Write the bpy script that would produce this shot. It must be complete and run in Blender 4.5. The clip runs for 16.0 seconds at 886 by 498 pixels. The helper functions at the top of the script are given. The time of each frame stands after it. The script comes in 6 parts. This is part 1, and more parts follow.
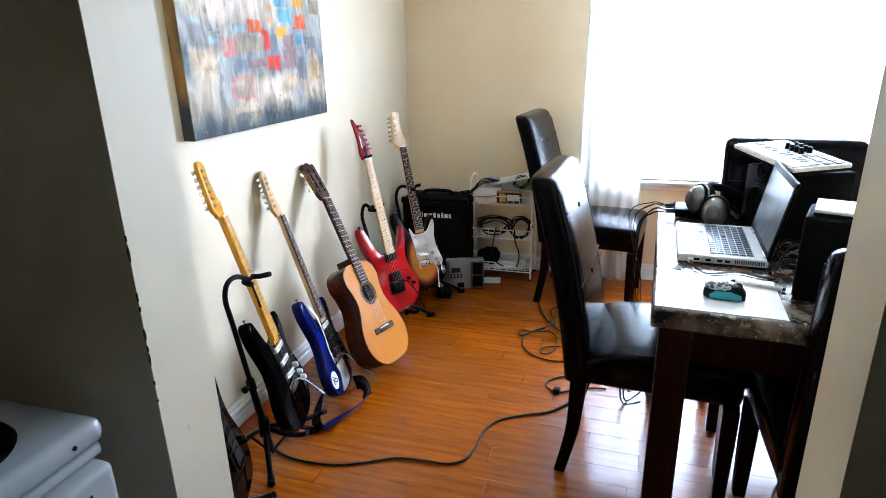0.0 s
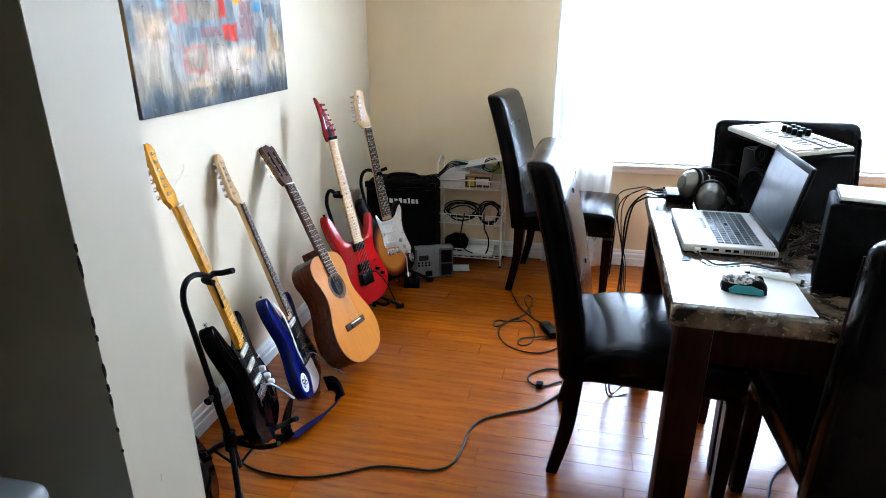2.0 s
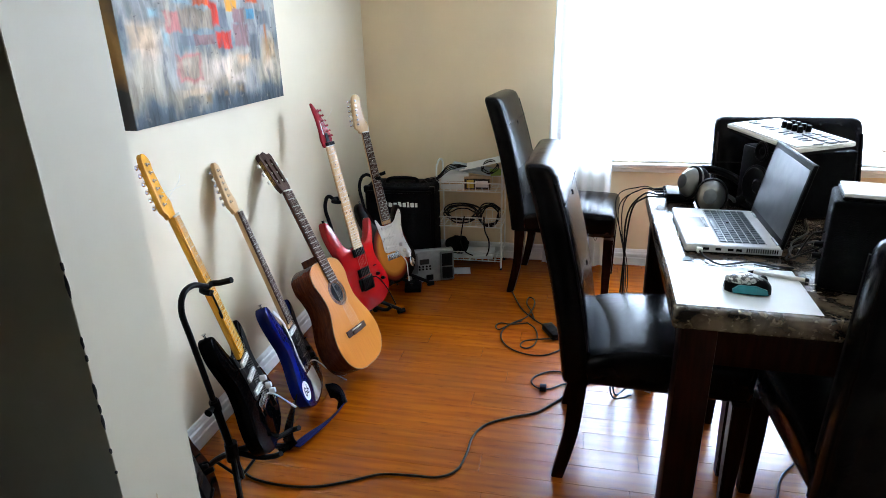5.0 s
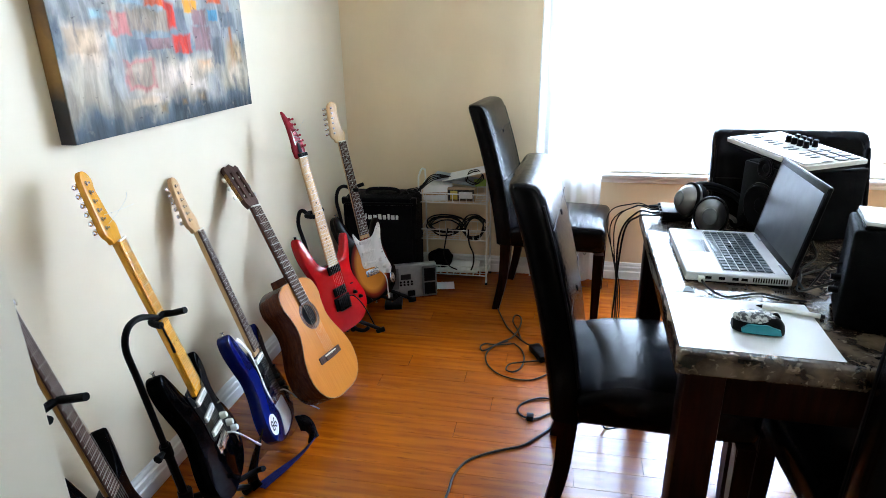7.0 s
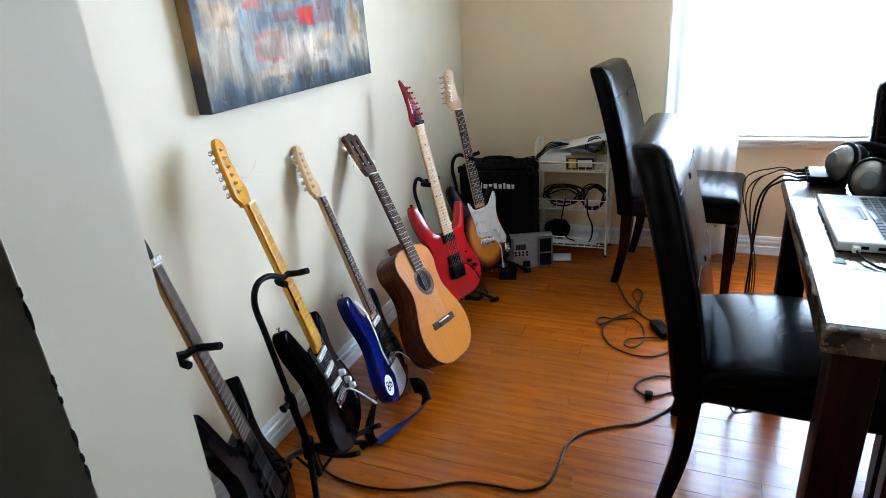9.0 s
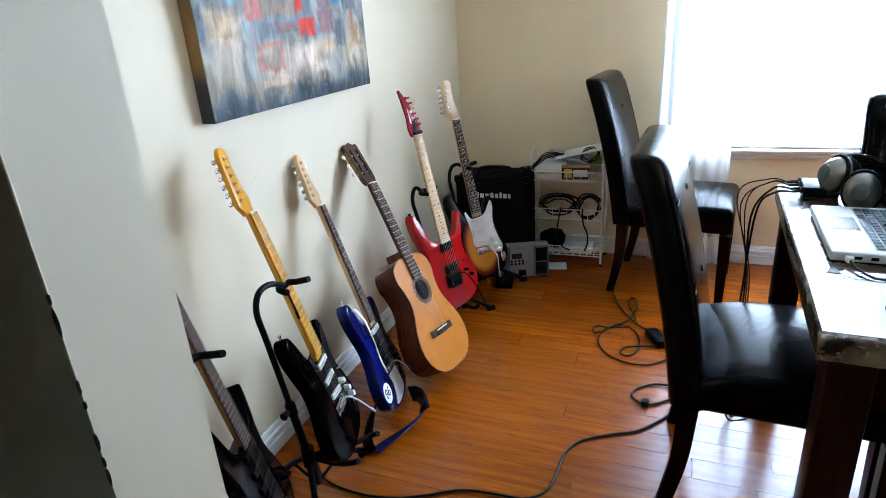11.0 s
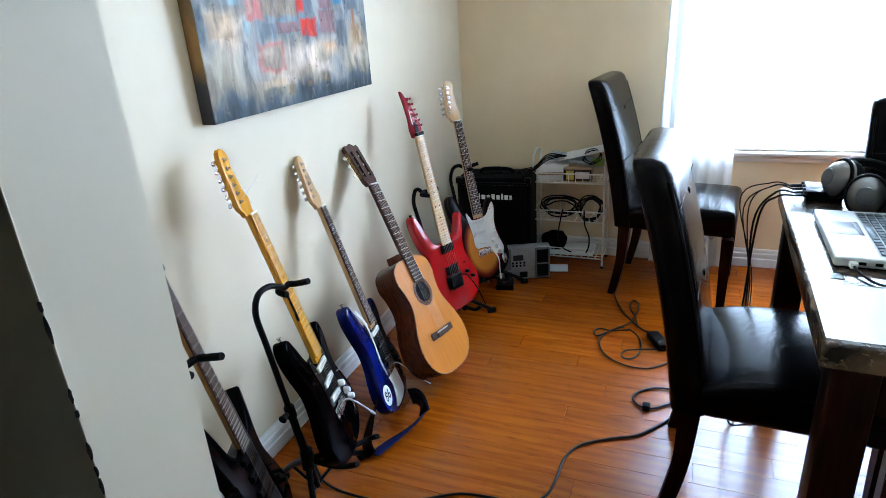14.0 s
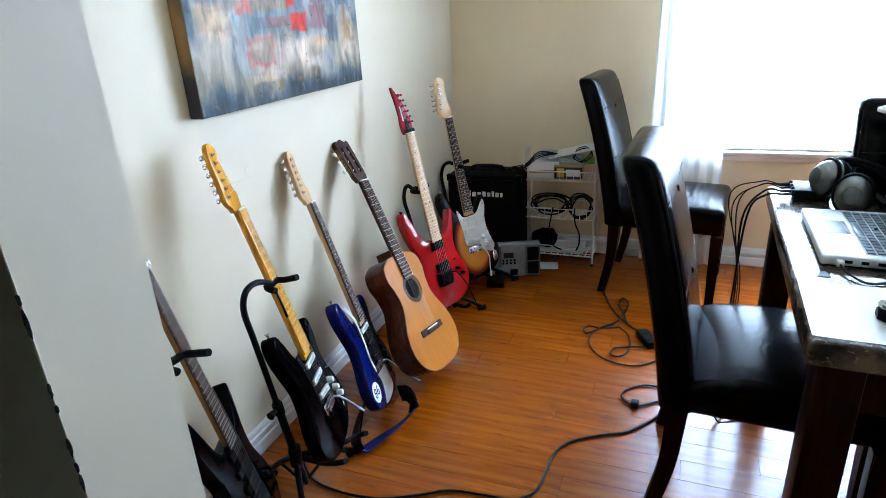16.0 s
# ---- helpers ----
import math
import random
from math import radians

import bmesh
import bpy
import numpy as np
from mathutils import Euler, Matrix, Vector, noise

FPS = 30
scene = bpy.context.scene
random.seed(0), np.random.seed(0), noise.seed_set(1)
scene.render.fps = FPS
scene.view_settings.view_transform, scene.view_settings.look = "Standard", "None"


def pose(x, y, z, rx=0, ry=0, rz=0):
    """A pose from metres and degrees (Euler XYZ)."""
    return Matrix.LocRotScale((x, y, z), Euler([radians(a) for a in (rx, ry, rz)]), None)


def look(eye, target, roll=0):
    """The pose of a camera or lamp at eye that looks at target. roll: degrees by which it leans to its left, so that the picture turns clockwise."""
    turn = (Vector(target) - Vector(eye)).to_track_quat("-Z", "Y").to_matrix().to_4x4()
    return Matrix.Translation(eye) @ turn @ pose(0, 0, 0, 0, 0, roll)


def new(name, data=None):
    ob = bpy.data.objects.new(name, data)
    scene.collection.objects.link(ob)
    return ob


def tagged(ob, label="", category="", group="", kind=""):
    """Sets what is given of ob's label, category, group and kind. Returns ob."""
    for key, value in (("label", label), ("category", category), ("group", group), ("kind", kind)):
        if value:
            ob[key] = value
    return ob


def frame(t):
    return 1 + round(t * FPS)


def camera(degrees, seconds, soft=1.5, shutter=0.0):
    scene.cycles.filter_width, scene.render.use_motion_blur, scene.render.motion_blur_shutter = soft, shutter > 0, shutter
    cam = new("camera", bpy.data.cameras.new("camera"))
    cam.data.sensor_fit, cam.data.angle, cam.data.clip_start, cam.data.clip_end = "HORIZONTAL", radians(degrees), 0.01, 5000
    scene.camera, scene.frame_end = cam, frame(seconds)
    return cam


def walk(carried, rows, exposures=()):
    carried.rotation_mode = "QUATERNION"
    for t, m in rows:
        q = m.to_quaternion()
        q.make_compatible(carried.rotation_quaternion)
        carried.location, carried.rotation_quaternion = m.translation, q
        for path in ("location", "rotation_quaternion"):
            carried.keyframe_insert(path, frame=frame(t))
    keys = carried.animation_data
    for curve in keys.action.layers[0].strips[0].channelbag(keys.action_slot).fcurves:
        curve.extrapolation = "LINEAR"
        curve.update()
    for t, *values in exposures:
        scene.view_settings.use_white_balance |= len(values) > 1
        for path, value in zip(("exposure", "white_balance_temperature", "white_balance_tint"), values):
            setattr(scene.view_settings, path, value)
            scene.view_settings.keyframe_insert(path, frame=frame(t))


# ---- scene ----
cam = camera(73.1, 16.0, soft=0.8)
PATH = [
    (0, (1.39, -3.652, 1.384), (0.81, -1.849, 0.743), -1.2),
    (0.5, (1.375, -3.652, 1.375), (0.879, -1.827, 0.725), 0.5),
    (1, (1.307, -3.593, 1.374), (0.955, -1.737, 0.719), 0.9),
    (1.2, (1.275, -3.573, 1.366), (0.926, -1.726, 0.681), 0.3),
    (1.5, (1.238, -3.544, 1.351), (0.901, -1.715, 0.617), 0.8),
    (2, (1.231, -3.522, 1.357), (0.826, -1.693, 0.658), -0.1),
    (2.5, (1.234, -3.512, 1.357), (0.819, -1.687, 0.652), -0.2),
    (3, (1.233, -3.499, 1.356), (0.801, -1.677, 0.655), -0.8),
    (3.5, (1.238, -3.508, 1.362), (0.8, -1.683, 0.67), -1.3),
    (4, (1.244, -3.508, 1.36), (0.803, -1.681, 0.675), -1.5),
    (6.5, (1.213, -3.423, 1.361), (0.854, -1.589, 0.65), -1.0),
    (7, (1.226, -3.329, 1.364), (0.855, -1.487, 0.677), -1.0),
    (7.5, (1.229, -3.293, 1.352), (0.811, -1.477, 0.625), -2.1),
    (8, (1.219, -3.296, 1.336), (0.611, -1.544, 0.587), -3.9),
    (8.5, (1.221, -3.31, 1.327), (0.534, -1.595, 0.56), -3.9),
    (9, (1.23, -3.31, 1.332), (0.491, -1.609, 0.582), -4.5),
    (11.5, (1.215, -3.335, 1.341), (0.51, -1.61, 0.615), -3.7),
    (12, (1.217, -3.335, 1.341), (0.523, -1.608, 0.611), -3.4),
    (12.5, (1.216, -3.336, 1.339), (0.518, -1.613, 0.601), -3.4),
    (13, (1.219, -3.329, 1.344), (0.523, -1.616, 0.581), -3.8),
    (13.5, (1.213, -3.321, 1.342), (0.525, -1.6, 0.591), -3.5),
    (14, (1.215, -3.321, 1.344), (0.492, -1.602, 0.619), -3.8),
    (14.5, (1.218, -3.314, 1.341), (0.506, -1.596, 0.607), -3.9),
    (15, (1.221, -3.315, 1.343), (0.504, -1.595, 0.618), -3.5),
    (15.5, (1.219, -3.319, 1.343), (0.511, -1.593, 0.62), -3.1),
    (16, (1.218, -3.317, 1.34), (0.523, -1.591, 0.606), -3.2),
]
walk(cam, [(t, look(eye, target, roll)) for t, eye, target, roll in PATH],
     exposures=[(0, 0.57, 6650, 12), (0.9, 0.54, 6650, 12), (1.6, 0.49, 6600, 12), (3, 0.34, 6680, 11), (4, 0.26, 6720, 11), (6.5, 0.34, 6650, 10), (7.2, 0.37, 6640, 10), (8.5, 0.23, 6520, 9), (11.5, 0.2, 6400, 9), (16, 0.22, 6150, 8)])

# ---- light ----
world = bpy.data.worlds.new("sky")
scene.world = world
world.use_nodes = True
wn = world.node_tree
sky = wn.nodes.new("ShaderNodeTexSky")
sky.sky_type = "NISHITA"
sky.sun_disc = False
sky.sun_elevation, sky.sun_rotation = radians(48), radians(30)
wn.links.new(sky.outputs[0], wn.nodes["Background"].inputs[0])
wn.nodes["Background"].inputs[1].default_value = 0.15


def window_light(name, m, wide, high, watts, colour):
    data = bpy.data.lights.new(name, "AREA")
    data.shape, data.size, data.size_y, data.energy, data.color = "RECTANGLE", wide, high, watts, colour
    ob = new(name, data)
    ob.matrix_world = m
    return ob


# the sky's light in the dining room's window
window_light("window_light", pose(2.26, 0.16, 1.38, -90, 0, 0), 2.16, 1.44, 252, (0.55, 0.73, 1.0))
# faint fill lamp added out of view to the right
window_light("side_fill_light", pose(5.3, -1.6, 1.4, 90, 0, 90), 1.8, 1.4, 2, (0.8, 0.9, 1.0))

# ---- materials ----


def rgb(c):
    return (*c, 1.0)


def mat(name, c1, c2=None, rough=0.5, metal=0.0, scale=20.0, stretch=(1, 1, 1), bump=0.1, fine=200.0, coat=0.0, vary=0.0, spread=(0.35, 0.65), coords="Object", spec=0.5, roughvar=0.08, dist=0.002):
    """A surface with two scales of variation: broad tone between c1 and c2, and fine grain in relief and gloss."""
    m = bpy.data.materials.new(name)
    m.use_nodes = True
    n, l = m.node_tree.nodes, m.node_tree.links
    b = n["Principled BSDF"]
    tc = n.new("ShaderNodeTexCoord")
    mp = n.new("ShaderNodeMapping")
    mp.inputs["Scale"].default_value = stretch
    l.new(tc.outputs[coords], mp.inputs[0])
    big, small = n.new("ShaderNodeTexNoise"), n.new("ShaderNodeTexNoise")
    big.inputs["Scale"].default_value, big.inputs["Detail"].default_value = scale, 6
    small.inputs["Scale"].default_value, small.inputs["Detail"].default_value = fine, 3
    l.new(mp.outputs[0], big.inputs[0]), l.new(mp.outputs[0], small.inputs[0])
    ramp = n.new("ShaderNodeMapRange")
    ramp.inputs[1].default_value, ramp.inputs[2].default_value = spread
    l.new(big.outputs[0], ramp.inputs[0])
    mix = n.new("ShaderNodeMix")
    mix.data_type = "RGBA"
    mix.inputs[6].default_value, mix.inputs[7].default_value = rgb(c1), rgb(c2 or c1)
    l.new(ramp.outputs[0], mix.inputs[0])
    out = mix.outputs[2]
    if vary:
        info, hsv = n.new("ShaderNodeObjectInfo"), n.new("ShaderNodeHueSaturation")
        mr = n.new("ShaderNodeMapRange")
        mr.inputs[3].default_value, mr.inputs[4].default_value = 1 - vary, 1 + vary
        l.new(info.outputs["Random"], mr.inputs[0]), l.new(mr.outputs[0], hsv.inputs["Value"]), l.new(out, hsv.inputs["Color"])
        out = hsv.outputs[0]
    l.new(out, b.inputs["Base Color"])
    rr = n.new("ShaderNodeMapRange")
    rr.inputs[3].default_value, rr.inputs[4].default_value = max(0.02, rough - roughvar), min(1, rough + roughvar)
    l.new(small.outputs[0], rr.inputs[0]), l.new(rr.outputs[0], b.inputs["Roughness"])
    b.inputs["Metallic"].default_value, b.inputs["Coat Weight"].default_value, b.inputs["Specular IOR Level"].default_value = metal, coat, spec
    b.inputs["Coat Roughness"].default_value = 0.06
    if bump:
        bp = n.new("ShaderNodeBump")
        bp.inputs["Strength"].default_value, bp.inputs["Distance"].default_value = bump, dist
        l.new(small.outputs[0], bp.inputs["Height"]), l.new(bp.outputs[0], b.inputs["Normal"])
    return m


# one cream paint in two copies: warm bounce and cool daylight in the colour
WALL = mat("wall_paint", (0.765, 0.60, 0.388), (0.815, 0.645, 0.422), 0.6, scale=2.5, fine=260, bump=0.12, dist=0.001)
COOLWALL = mat("cool_lit_wall_paint", (0.705, 0.605, 0.440), (0.755, 0.650, 0.478), 0.6, scale=2.5, fine=260, bump=0.12, dist=0.001)
# darker wall tone for the unseen right side, to lessen bounced light
DIMWALL = mat("bounce_cut_paint", (0.30, 0.25, 0.19), (0.35, 0.30, 0.23), 0.6, scale=2.5, fine=260, bump=0.12, dist=0.001)
# white ceiling out of view, greyed so that it bounces less light
CEIL = mat("dimmed_ceiling_paint", (0.56, 0.55, 0.52), (0.62, 0.61, 0.58), 0.8, scale=3, fine=90, bump=0.3)
TRIM = mat("trim_paint", (0.78, 0.77, 0.74), (0.83, 0.82, 0.80), 0.35, scale=8, fine=120, bump=0.05)
CHIP = mat("bare_chip", (0.02, 0.018, 0.016), (0.06, 0.05, 0.04), 0.8, scale=60)


def leather():
    m = mat("black_leather", (0.0025, 0.0022, 0.0026), (0.0042, 0.0036, 0.0036), 0.2, spec=0.085, scale=9, fine=420, bump=0.2, roughvar=0.06, dist=0.0008)
    n, l = m.node_tree.nodes, m.node_tree.links
    # creases pressed into the hide over the fine grain
    tc = next(x for x in n if x.type == "TEX_COORD")
    fold = n.new("ShaderNodeTexNoise")
    fold.inputs["Scale"].default_value, fold.inputs["Detail"].default_value, fold.inputs["Distortion"].default_value = 13, 6, 2.0
    l.new(tc.outputs["Object"], fold.inputs[0])
    bp = n.new("ShaderNodeBump")
    bp.inputs["Strength"].default_value, bp.inputs["Distance"].default_value = 0.20, 0.006
    grain = next(x for x in n if x.type == "BUMP")
    l.new(fold.outputs[0], bp.inputs["Height"]), l.new(bp.outputs[0], grain.inputs["Normal"])
    return m


LEATHER = leather()
SEAM = mat("leather_seam", (0.006, 0.005, 0.006), (0.012, 0.01, 0.01), 0.6, spec=0.08, fine=300)
DARKWOOD = mat("dark_stained_wood", (0.008, 0.0016, 0.0009), (0.017, 0.0034, 0.0018), 0.34, spec=0.06, scale=14, stretch=(6, 6, 0.6), fine=160, bump=0.08, coat=0.0)
BLACKPLASTIC = mat("black_plastic", (0.0022, 0.0022, 0.0026), (0.004, 0.004, 0.0045), 0.42, spec=0.08, scale=30, fine=350, bump=0.15)
BLACKMATT = mat("black_vinyl", (0.002, 0.002, 0.0023), (0.004, 0.004, 0.0045), 0.65, spec=0.05, scale=40, fine=600, bump=0.5)
BLACKGLOSS = mat("black_lacquer", (0.0012, 0.0012, 0.0015), (0.0016, 0.0016, 0.002), 0.09, spec=0.03, scale=6, fine=40, bump=0.01, coat=0.0, roughvar=0.03)
SPECKLED = mat("speckled_black_lacquer", (0.0022, 0.0022, 0.0026), (0.30, 0.32, 0.34), 0.10, spec=0.06, scale=330, fine=40, bump=0.01, spread=(0.71, 0.77), roughvar=0.03)
RUBBER = mat("black_rubber", (0.0022, 0.0022, 0.0026), (0.004, 0.004, 0.0045), 0.7, spec=0.12, scale=50, fine=300, bump=0.2)
CABLE = mat("cable_jacket", (0.004, 0.0032, 0.003), (0.009, 0.007, 0.006), 0.45, spec=0.18, scale=30, fine=300)
STEEL = mat("blackened_steel", (0.0025, 0.0025, 0.003), (0.005, 0.005, 0.0055), 0.38, spec=0.09, scale=25, fine=250, bump=0.08)
CHROME = mat("chrome", (0.75, 0.76, 0.78), (0.62, 0.63, 0.65), 0.15, metal=1.0, scale=40, fine=200, bump=0.02)
GOLD = mat("gold_plate", (0.75, 0.5, 0.18), (0.6, 0.38, 0.12), 0.25, metal=1.0, scale=40)
SILVER = mat("silver_plastic", (0.62, 0.62, 0.63), (0.68, 0.68, 0.69), 0.38, metal=0.15, scale=30, fine=400, bump=0.05)
SILVERMID = mat("dull_silver_paint", (0.30, 0.305, 0.31), (0.36, 0.365, 0.37), 0.4, metal=0.3, scale=30, fine=400)
SILVERDARK = mat("grey_plastic", (0.10, 0.105, 0.11), (0.14, 0.145, 0.15), 0.4, metal=0.2, scale=30, fine=400)
MAPLE_Y = mat("amber_maple", (0.62, 0.26, 0.018), (0.70, 0.32, 0.03), 0.25, spec=0.25, scale=16, stretch=(8, 0.8, 8), fine=120, bump=0.03, coat=0.1)
AMBERDARK = mat("aged_amber_neck", (0.22, 0.095, 0.018), (0.30, 0.13, 0.028), 0.3, spec=0.2, scale=16, stretch=(8, 0.8, 8), fine=120, bump=0.03)
MAPLE = mat("pale_maple", (0.55, 0.32, 0.14), (0.63, 0.39, 0.19), 0.3, spec=0.25, scale=16, stretch=(8, 0.8, 8), fine=120, bump=0.03, coat=0.3)
ROSEWOOD = mat("rosewood", (0.055, 0.029, 0.023), (0.098, 0.056, 0.044), 0.55, spec=0.06, scale=18, stretch=(10, 0.8, 10), fine=200, bump=0.1)
BLUE = mat("metallic_blue", (0.0012, 0.005, 0.075), (0.002, 0.008, 0.12), 0.13, spec=0.22, scale=5, fine=500, bump=0.01, coat=0.25, roughvar=0.04)
RED = mat("red_lacquer", (0.36, 0.003, 0.005), (0.43, 0.005, 0.007), 0.12, spec=0.35, scale=5, fine=60, bump=0.01, coat=0.35, roughvar=0.03)
REDDARK = mat("red_headstock", (0.26, 0.008, 0.016), (0.34, 0.012, 0.020), 0.25, spec=0.2, scale=8, fine=60, bump=0.01)
SPRUCE = mat("spruce_top", (0.43, 0.135, 0.014), (0.51, 0.175, 0.022), 0.3, spec=0.1, scale=10, stretch=(30, 0.6, 1), fine=60, bump=0.02)
ROSESIDE = mat("dark_side_wood", (0.048, 0.0095, 0.0028), (0.095, 0.020, 0.006), 0.25, spec=0.22, scale=12, stretch=(2, 2, 10), fine=90, bump=0.02, coat=0.12)
INLAY = mat("rosette_inlay", (0.30, 0.16, 0.06), (0.12, 0.06, 0.025), 0.45, spec=0.2, scale=160, spread=(0.42, 0.58))
BINDING = mat("cream_binding", (0.62, 0.45, 0.24), (0.7, 0.52, 0.3), 0.35, scale=40)
WHITEPL = mat("white_plastic", (0.80, 0.78, 0.73), (0.85, 0.83, 0.78), 0.3, scale=30, fine=300, bump=0.03)
CREAMPL = mat("cream_plastic", (0.70, 0.66, 0.55), (0.76, 0.72, 0.62), 0.35, scale=30)
PEARL = mat("position_marker", (0.70, 0.70, 0.66), (0.8, 0.8, 0.78), 0.3, scale=60)
NICKEL = mat("fret_wire", (0.62, 0.60, 0.56), (0.7, 0.68, 0.64), 0.3, metal=1.0, scale=60)
PAPER = mat("paper", (0.80, 0.80, 0.79), (0.84, 0.84, 0.83), 0.4, scale=12, fine=300, bump=0.05)
PAPERGREY = mat("printed_grey", (0.30, 0.36, 0.40), (0.45, 0.5, 0.53), 0.75, scale=30)
WHITEWIRE = mat("white_coated_wire", (0.78, 0.77, 0.74), (0.84, 0.83, 0.80), 0.4, scale=40, fine=300)
CARD = mat("brown_cardboard", (0.38, 0.24, 0.13), (0.45, 0.29, 0.17), 0.8, scale=12, fine=250, bump=0.1)
TEAL = mat("teal_plastic", (0.006, 0.20, 0.26), (0.008, 0.24, 0.31), 0.35, scale=30)
# white enamel with the kitchen's shade put into its grey base colour
ENAMEL = mat("shaded_white_enamel", (0.25, 0.265, 0.27), (0.29, 0.305, 0.31), 0.16, scale=6, fine=60, bump=0.015, coat=0.3)
STRAP = mat("navy_webbing", (0.003, 0.005, 0.06), (0.005, 0.010, 0.11), 0.8, spec=0.2, scale=120, fine=500, bump=0.5)
SCREEN = mat("dark_screen", (0.007, 0.011, 0.014), (0.010, 0.014, 0.017), 0.34, scale=4, fine=30, bump=0)
# unseen kitchen floor, its tone set for the light it bounces
TERRA = mat("kitchen_floor", (0.15, 0.14, 0.11), (0.20, 0.19, 0.15), 0.5, scale=6, fine=120)
CANVAS = mat("canvas_edge", (0.03, 0.03, 0.035), (0.25, 0.13, 0.035), 0.7, scale=3.0, stretch=(1, 1, 1), fine=500, bump=0.3, spread=(0.46, 0.56))
CLOTHGREY = mat("speaker_foam", (0.002, 0.002, 0.0024), (0.0045, 0.0045, 0.005), 0.9, spec=0.1, scale=100, fine=500, bump=0.4)
YELLOW = mat("yellow_print", (0.6, 0.42, 0.05), (0.68, 0.5, 0.1), 0.6, scale=30)
# dark tone that keeps the unseen kitchen walls from bouncing much light
DIMKITCHEN = mat("dim_kitchen_wall", (0.13, 0.115, 0.085), (0.18, 0.16, 0.12), 0.45, scale=8, stretch=(6, 6, 0.8), fine=140)
OAK = mat("table_oak", (0.25, 0.12, 0.05), (0.33, 0.17, 0.08), 0.35, scale=10, stretch=(1, 8, 8), fine=120)
SHADE = mat("lamp_shade_cloth", (0.62, 0.62, 0.60), (0.68, 0.68, 0.66), 0.8, scale=60, fine=300, bump=0.2)
LEAFGREEN = mat("green_print", (0.25, 0.4, 0.05), (0.3, 0.45, 0.1), 0.6)


def floor_wood():
    """Orange-brown laminate: broad tone along the plank, wavy cathedral lines, short dark pores."""
    m = mat("laminate_oak", (0.245, 0.046, 0.0008), (0.335, 0.078, 0.0024), 0.24, scale=3.0, stretch=(1.2, 12, 1), fine=30, bump=0.05, vary=0.09, spread=(0.32, 0.70), roughvar=0.05, dist=0.0006, spec=0.42, coat=0.30)
    n, l = m.node_tree.nodes, m.node_tree.links
    b = n["Principled BSDF"]
    b.inputs["Coat Roughness"].default_value = 0.20
    mp = next(x for x in n if x.type == "MAPPING")
    tc = next(x for x in n if x.type == "TEX_COORD")
    info = n.new("ShaderNodeObjectInfo")
    sc = n.new("ShaderNodeVectorMath")
    sc.operation = "MULTIPLY"
    sc.inputs[1].default_value = (37, 53, 0)
    l.new(info.outputs["Random"], sc.inputs[0]), l.new(sc.outputs[0], mp.inputs["Location"])
    grain = n.new("ShaderNodeMapping")
    grain.inputs["Scale"].default_value = (0.14, 1, 1)
    l.new(tc.outputs["Object"], grain.inputs[0]), l.new(sc.outputs[0], grain.inputs["Location"])
    wave = n.new("ShaderNodeTexWave")
    wave.bands_direction = "Y"
    wave.inputs["Scale"].default_value, wave.inputs["Distortion"].default_value, wave.inputs["Detail"].default_value, wave.inputs["Detail Scale"].default_value = 8, 9, 4, 0.7
    pores = n.new("ShaderNodeTexNoise")
    pores.inputs["Scale"].default_value, pores.inputs["Detail"].default_value = 85, 3
    l.new(grain.outputs[0], wave.inputs[0]), l.new(grain.outputs[0], pores.inputs[0])
    src = b.inputs["Base Color"].links[0].from_socket
    for tex, lo, hi, most, c in ((wave, 0.45, 1.0, 0.36, (0.62, 0.48, 0.36, 1)), (pores, 0.60, 0.72, 0.8, (0.55, 0.40, 0.28, 1))):
        r = n.new("ShaderNodeMapRange")
        r.inputs[1].default_value, r.inputs[2].default_value, r.inputs[4].default_value = lo, hi, most
        mix = n.new("ShaderNodeMix")
        mix.data_type, mix.blend_type = "RGBA", "MULTIPLY"
        mix.inputs[7].default_value = c
        l.new(tex.outputs[1 if tex is wave else 0], r.inputs[0])
        l.new(r.outputs[0], mix.inputs[0]), l.new(src, mix.inputs[6])
        src = mix.outputs[2]
    l.new(src, b.inputs["Base Color"])
    return m


FLOOR = floor_wood()
JOINT = mat("joint_shadow_core", (0.16, 0.045, 0.006), (0.20, 0.06, 0.010), 0.6)


def stone():
    """Polished brown stone: dark clouds, cream flecks and a few pale veins."""
    m = mat("brown_marble", (0.022, 0.013, 0.009), (0.14, 0.098, 0.066), 0.16, spec=0.8, scale=17, fine=60, bump=0.0, spread=(0.40, 0.66), roughvar=0.03)
    n, l = m.node_tree.nodes, m.node_tree.links
    b = n["Principled BSDF"]
    tc = next(x for x in n if x.type == "TEX_COORD")
    src = b.inputs["Base Color"].links[0].from_socket
    for sc, lo, hi, warp, c in ((64, 0.60, 0.67, 0.6, (0.20, 0.155, 0.11, 1)), (42, 0.62, 0.68, 1.2, (0.12, 0.085, 0.052, 1)), (60, 0.30, 0.36, 0.4, (0.006, 0.004, 0.004, 1))):
        f = n.new("ShaderNodeTexNoise")
        f.inputs["Scale"].default_value, f.inputs["Detail"].default_value, f.inputs["Distortion"].default_value = sc, 3, warp
        l.new(tc.outputs["Object"], f.inputs[0])
        r = n.new("ShaderNodeMapRange")
        r.inputs[1].default_value, r.inputs[2].default_value = (lo, hi) if lo > 0.5 else (hi, lo)
        l.new(f.outputs[0], r.inputs[0])
        mix = n.new("ShaderNodeMix")
        mix.data_type = "RGBA"
        mix.inputs[7].default_value = c
        l.new(r.outputs[0], mix.inputs[0]), l.new(src, mix.inputs[6])
        src = mix.outputs[2]
    l.new(src, b.inputs["Base Color"])
    return m


STONE = stone()


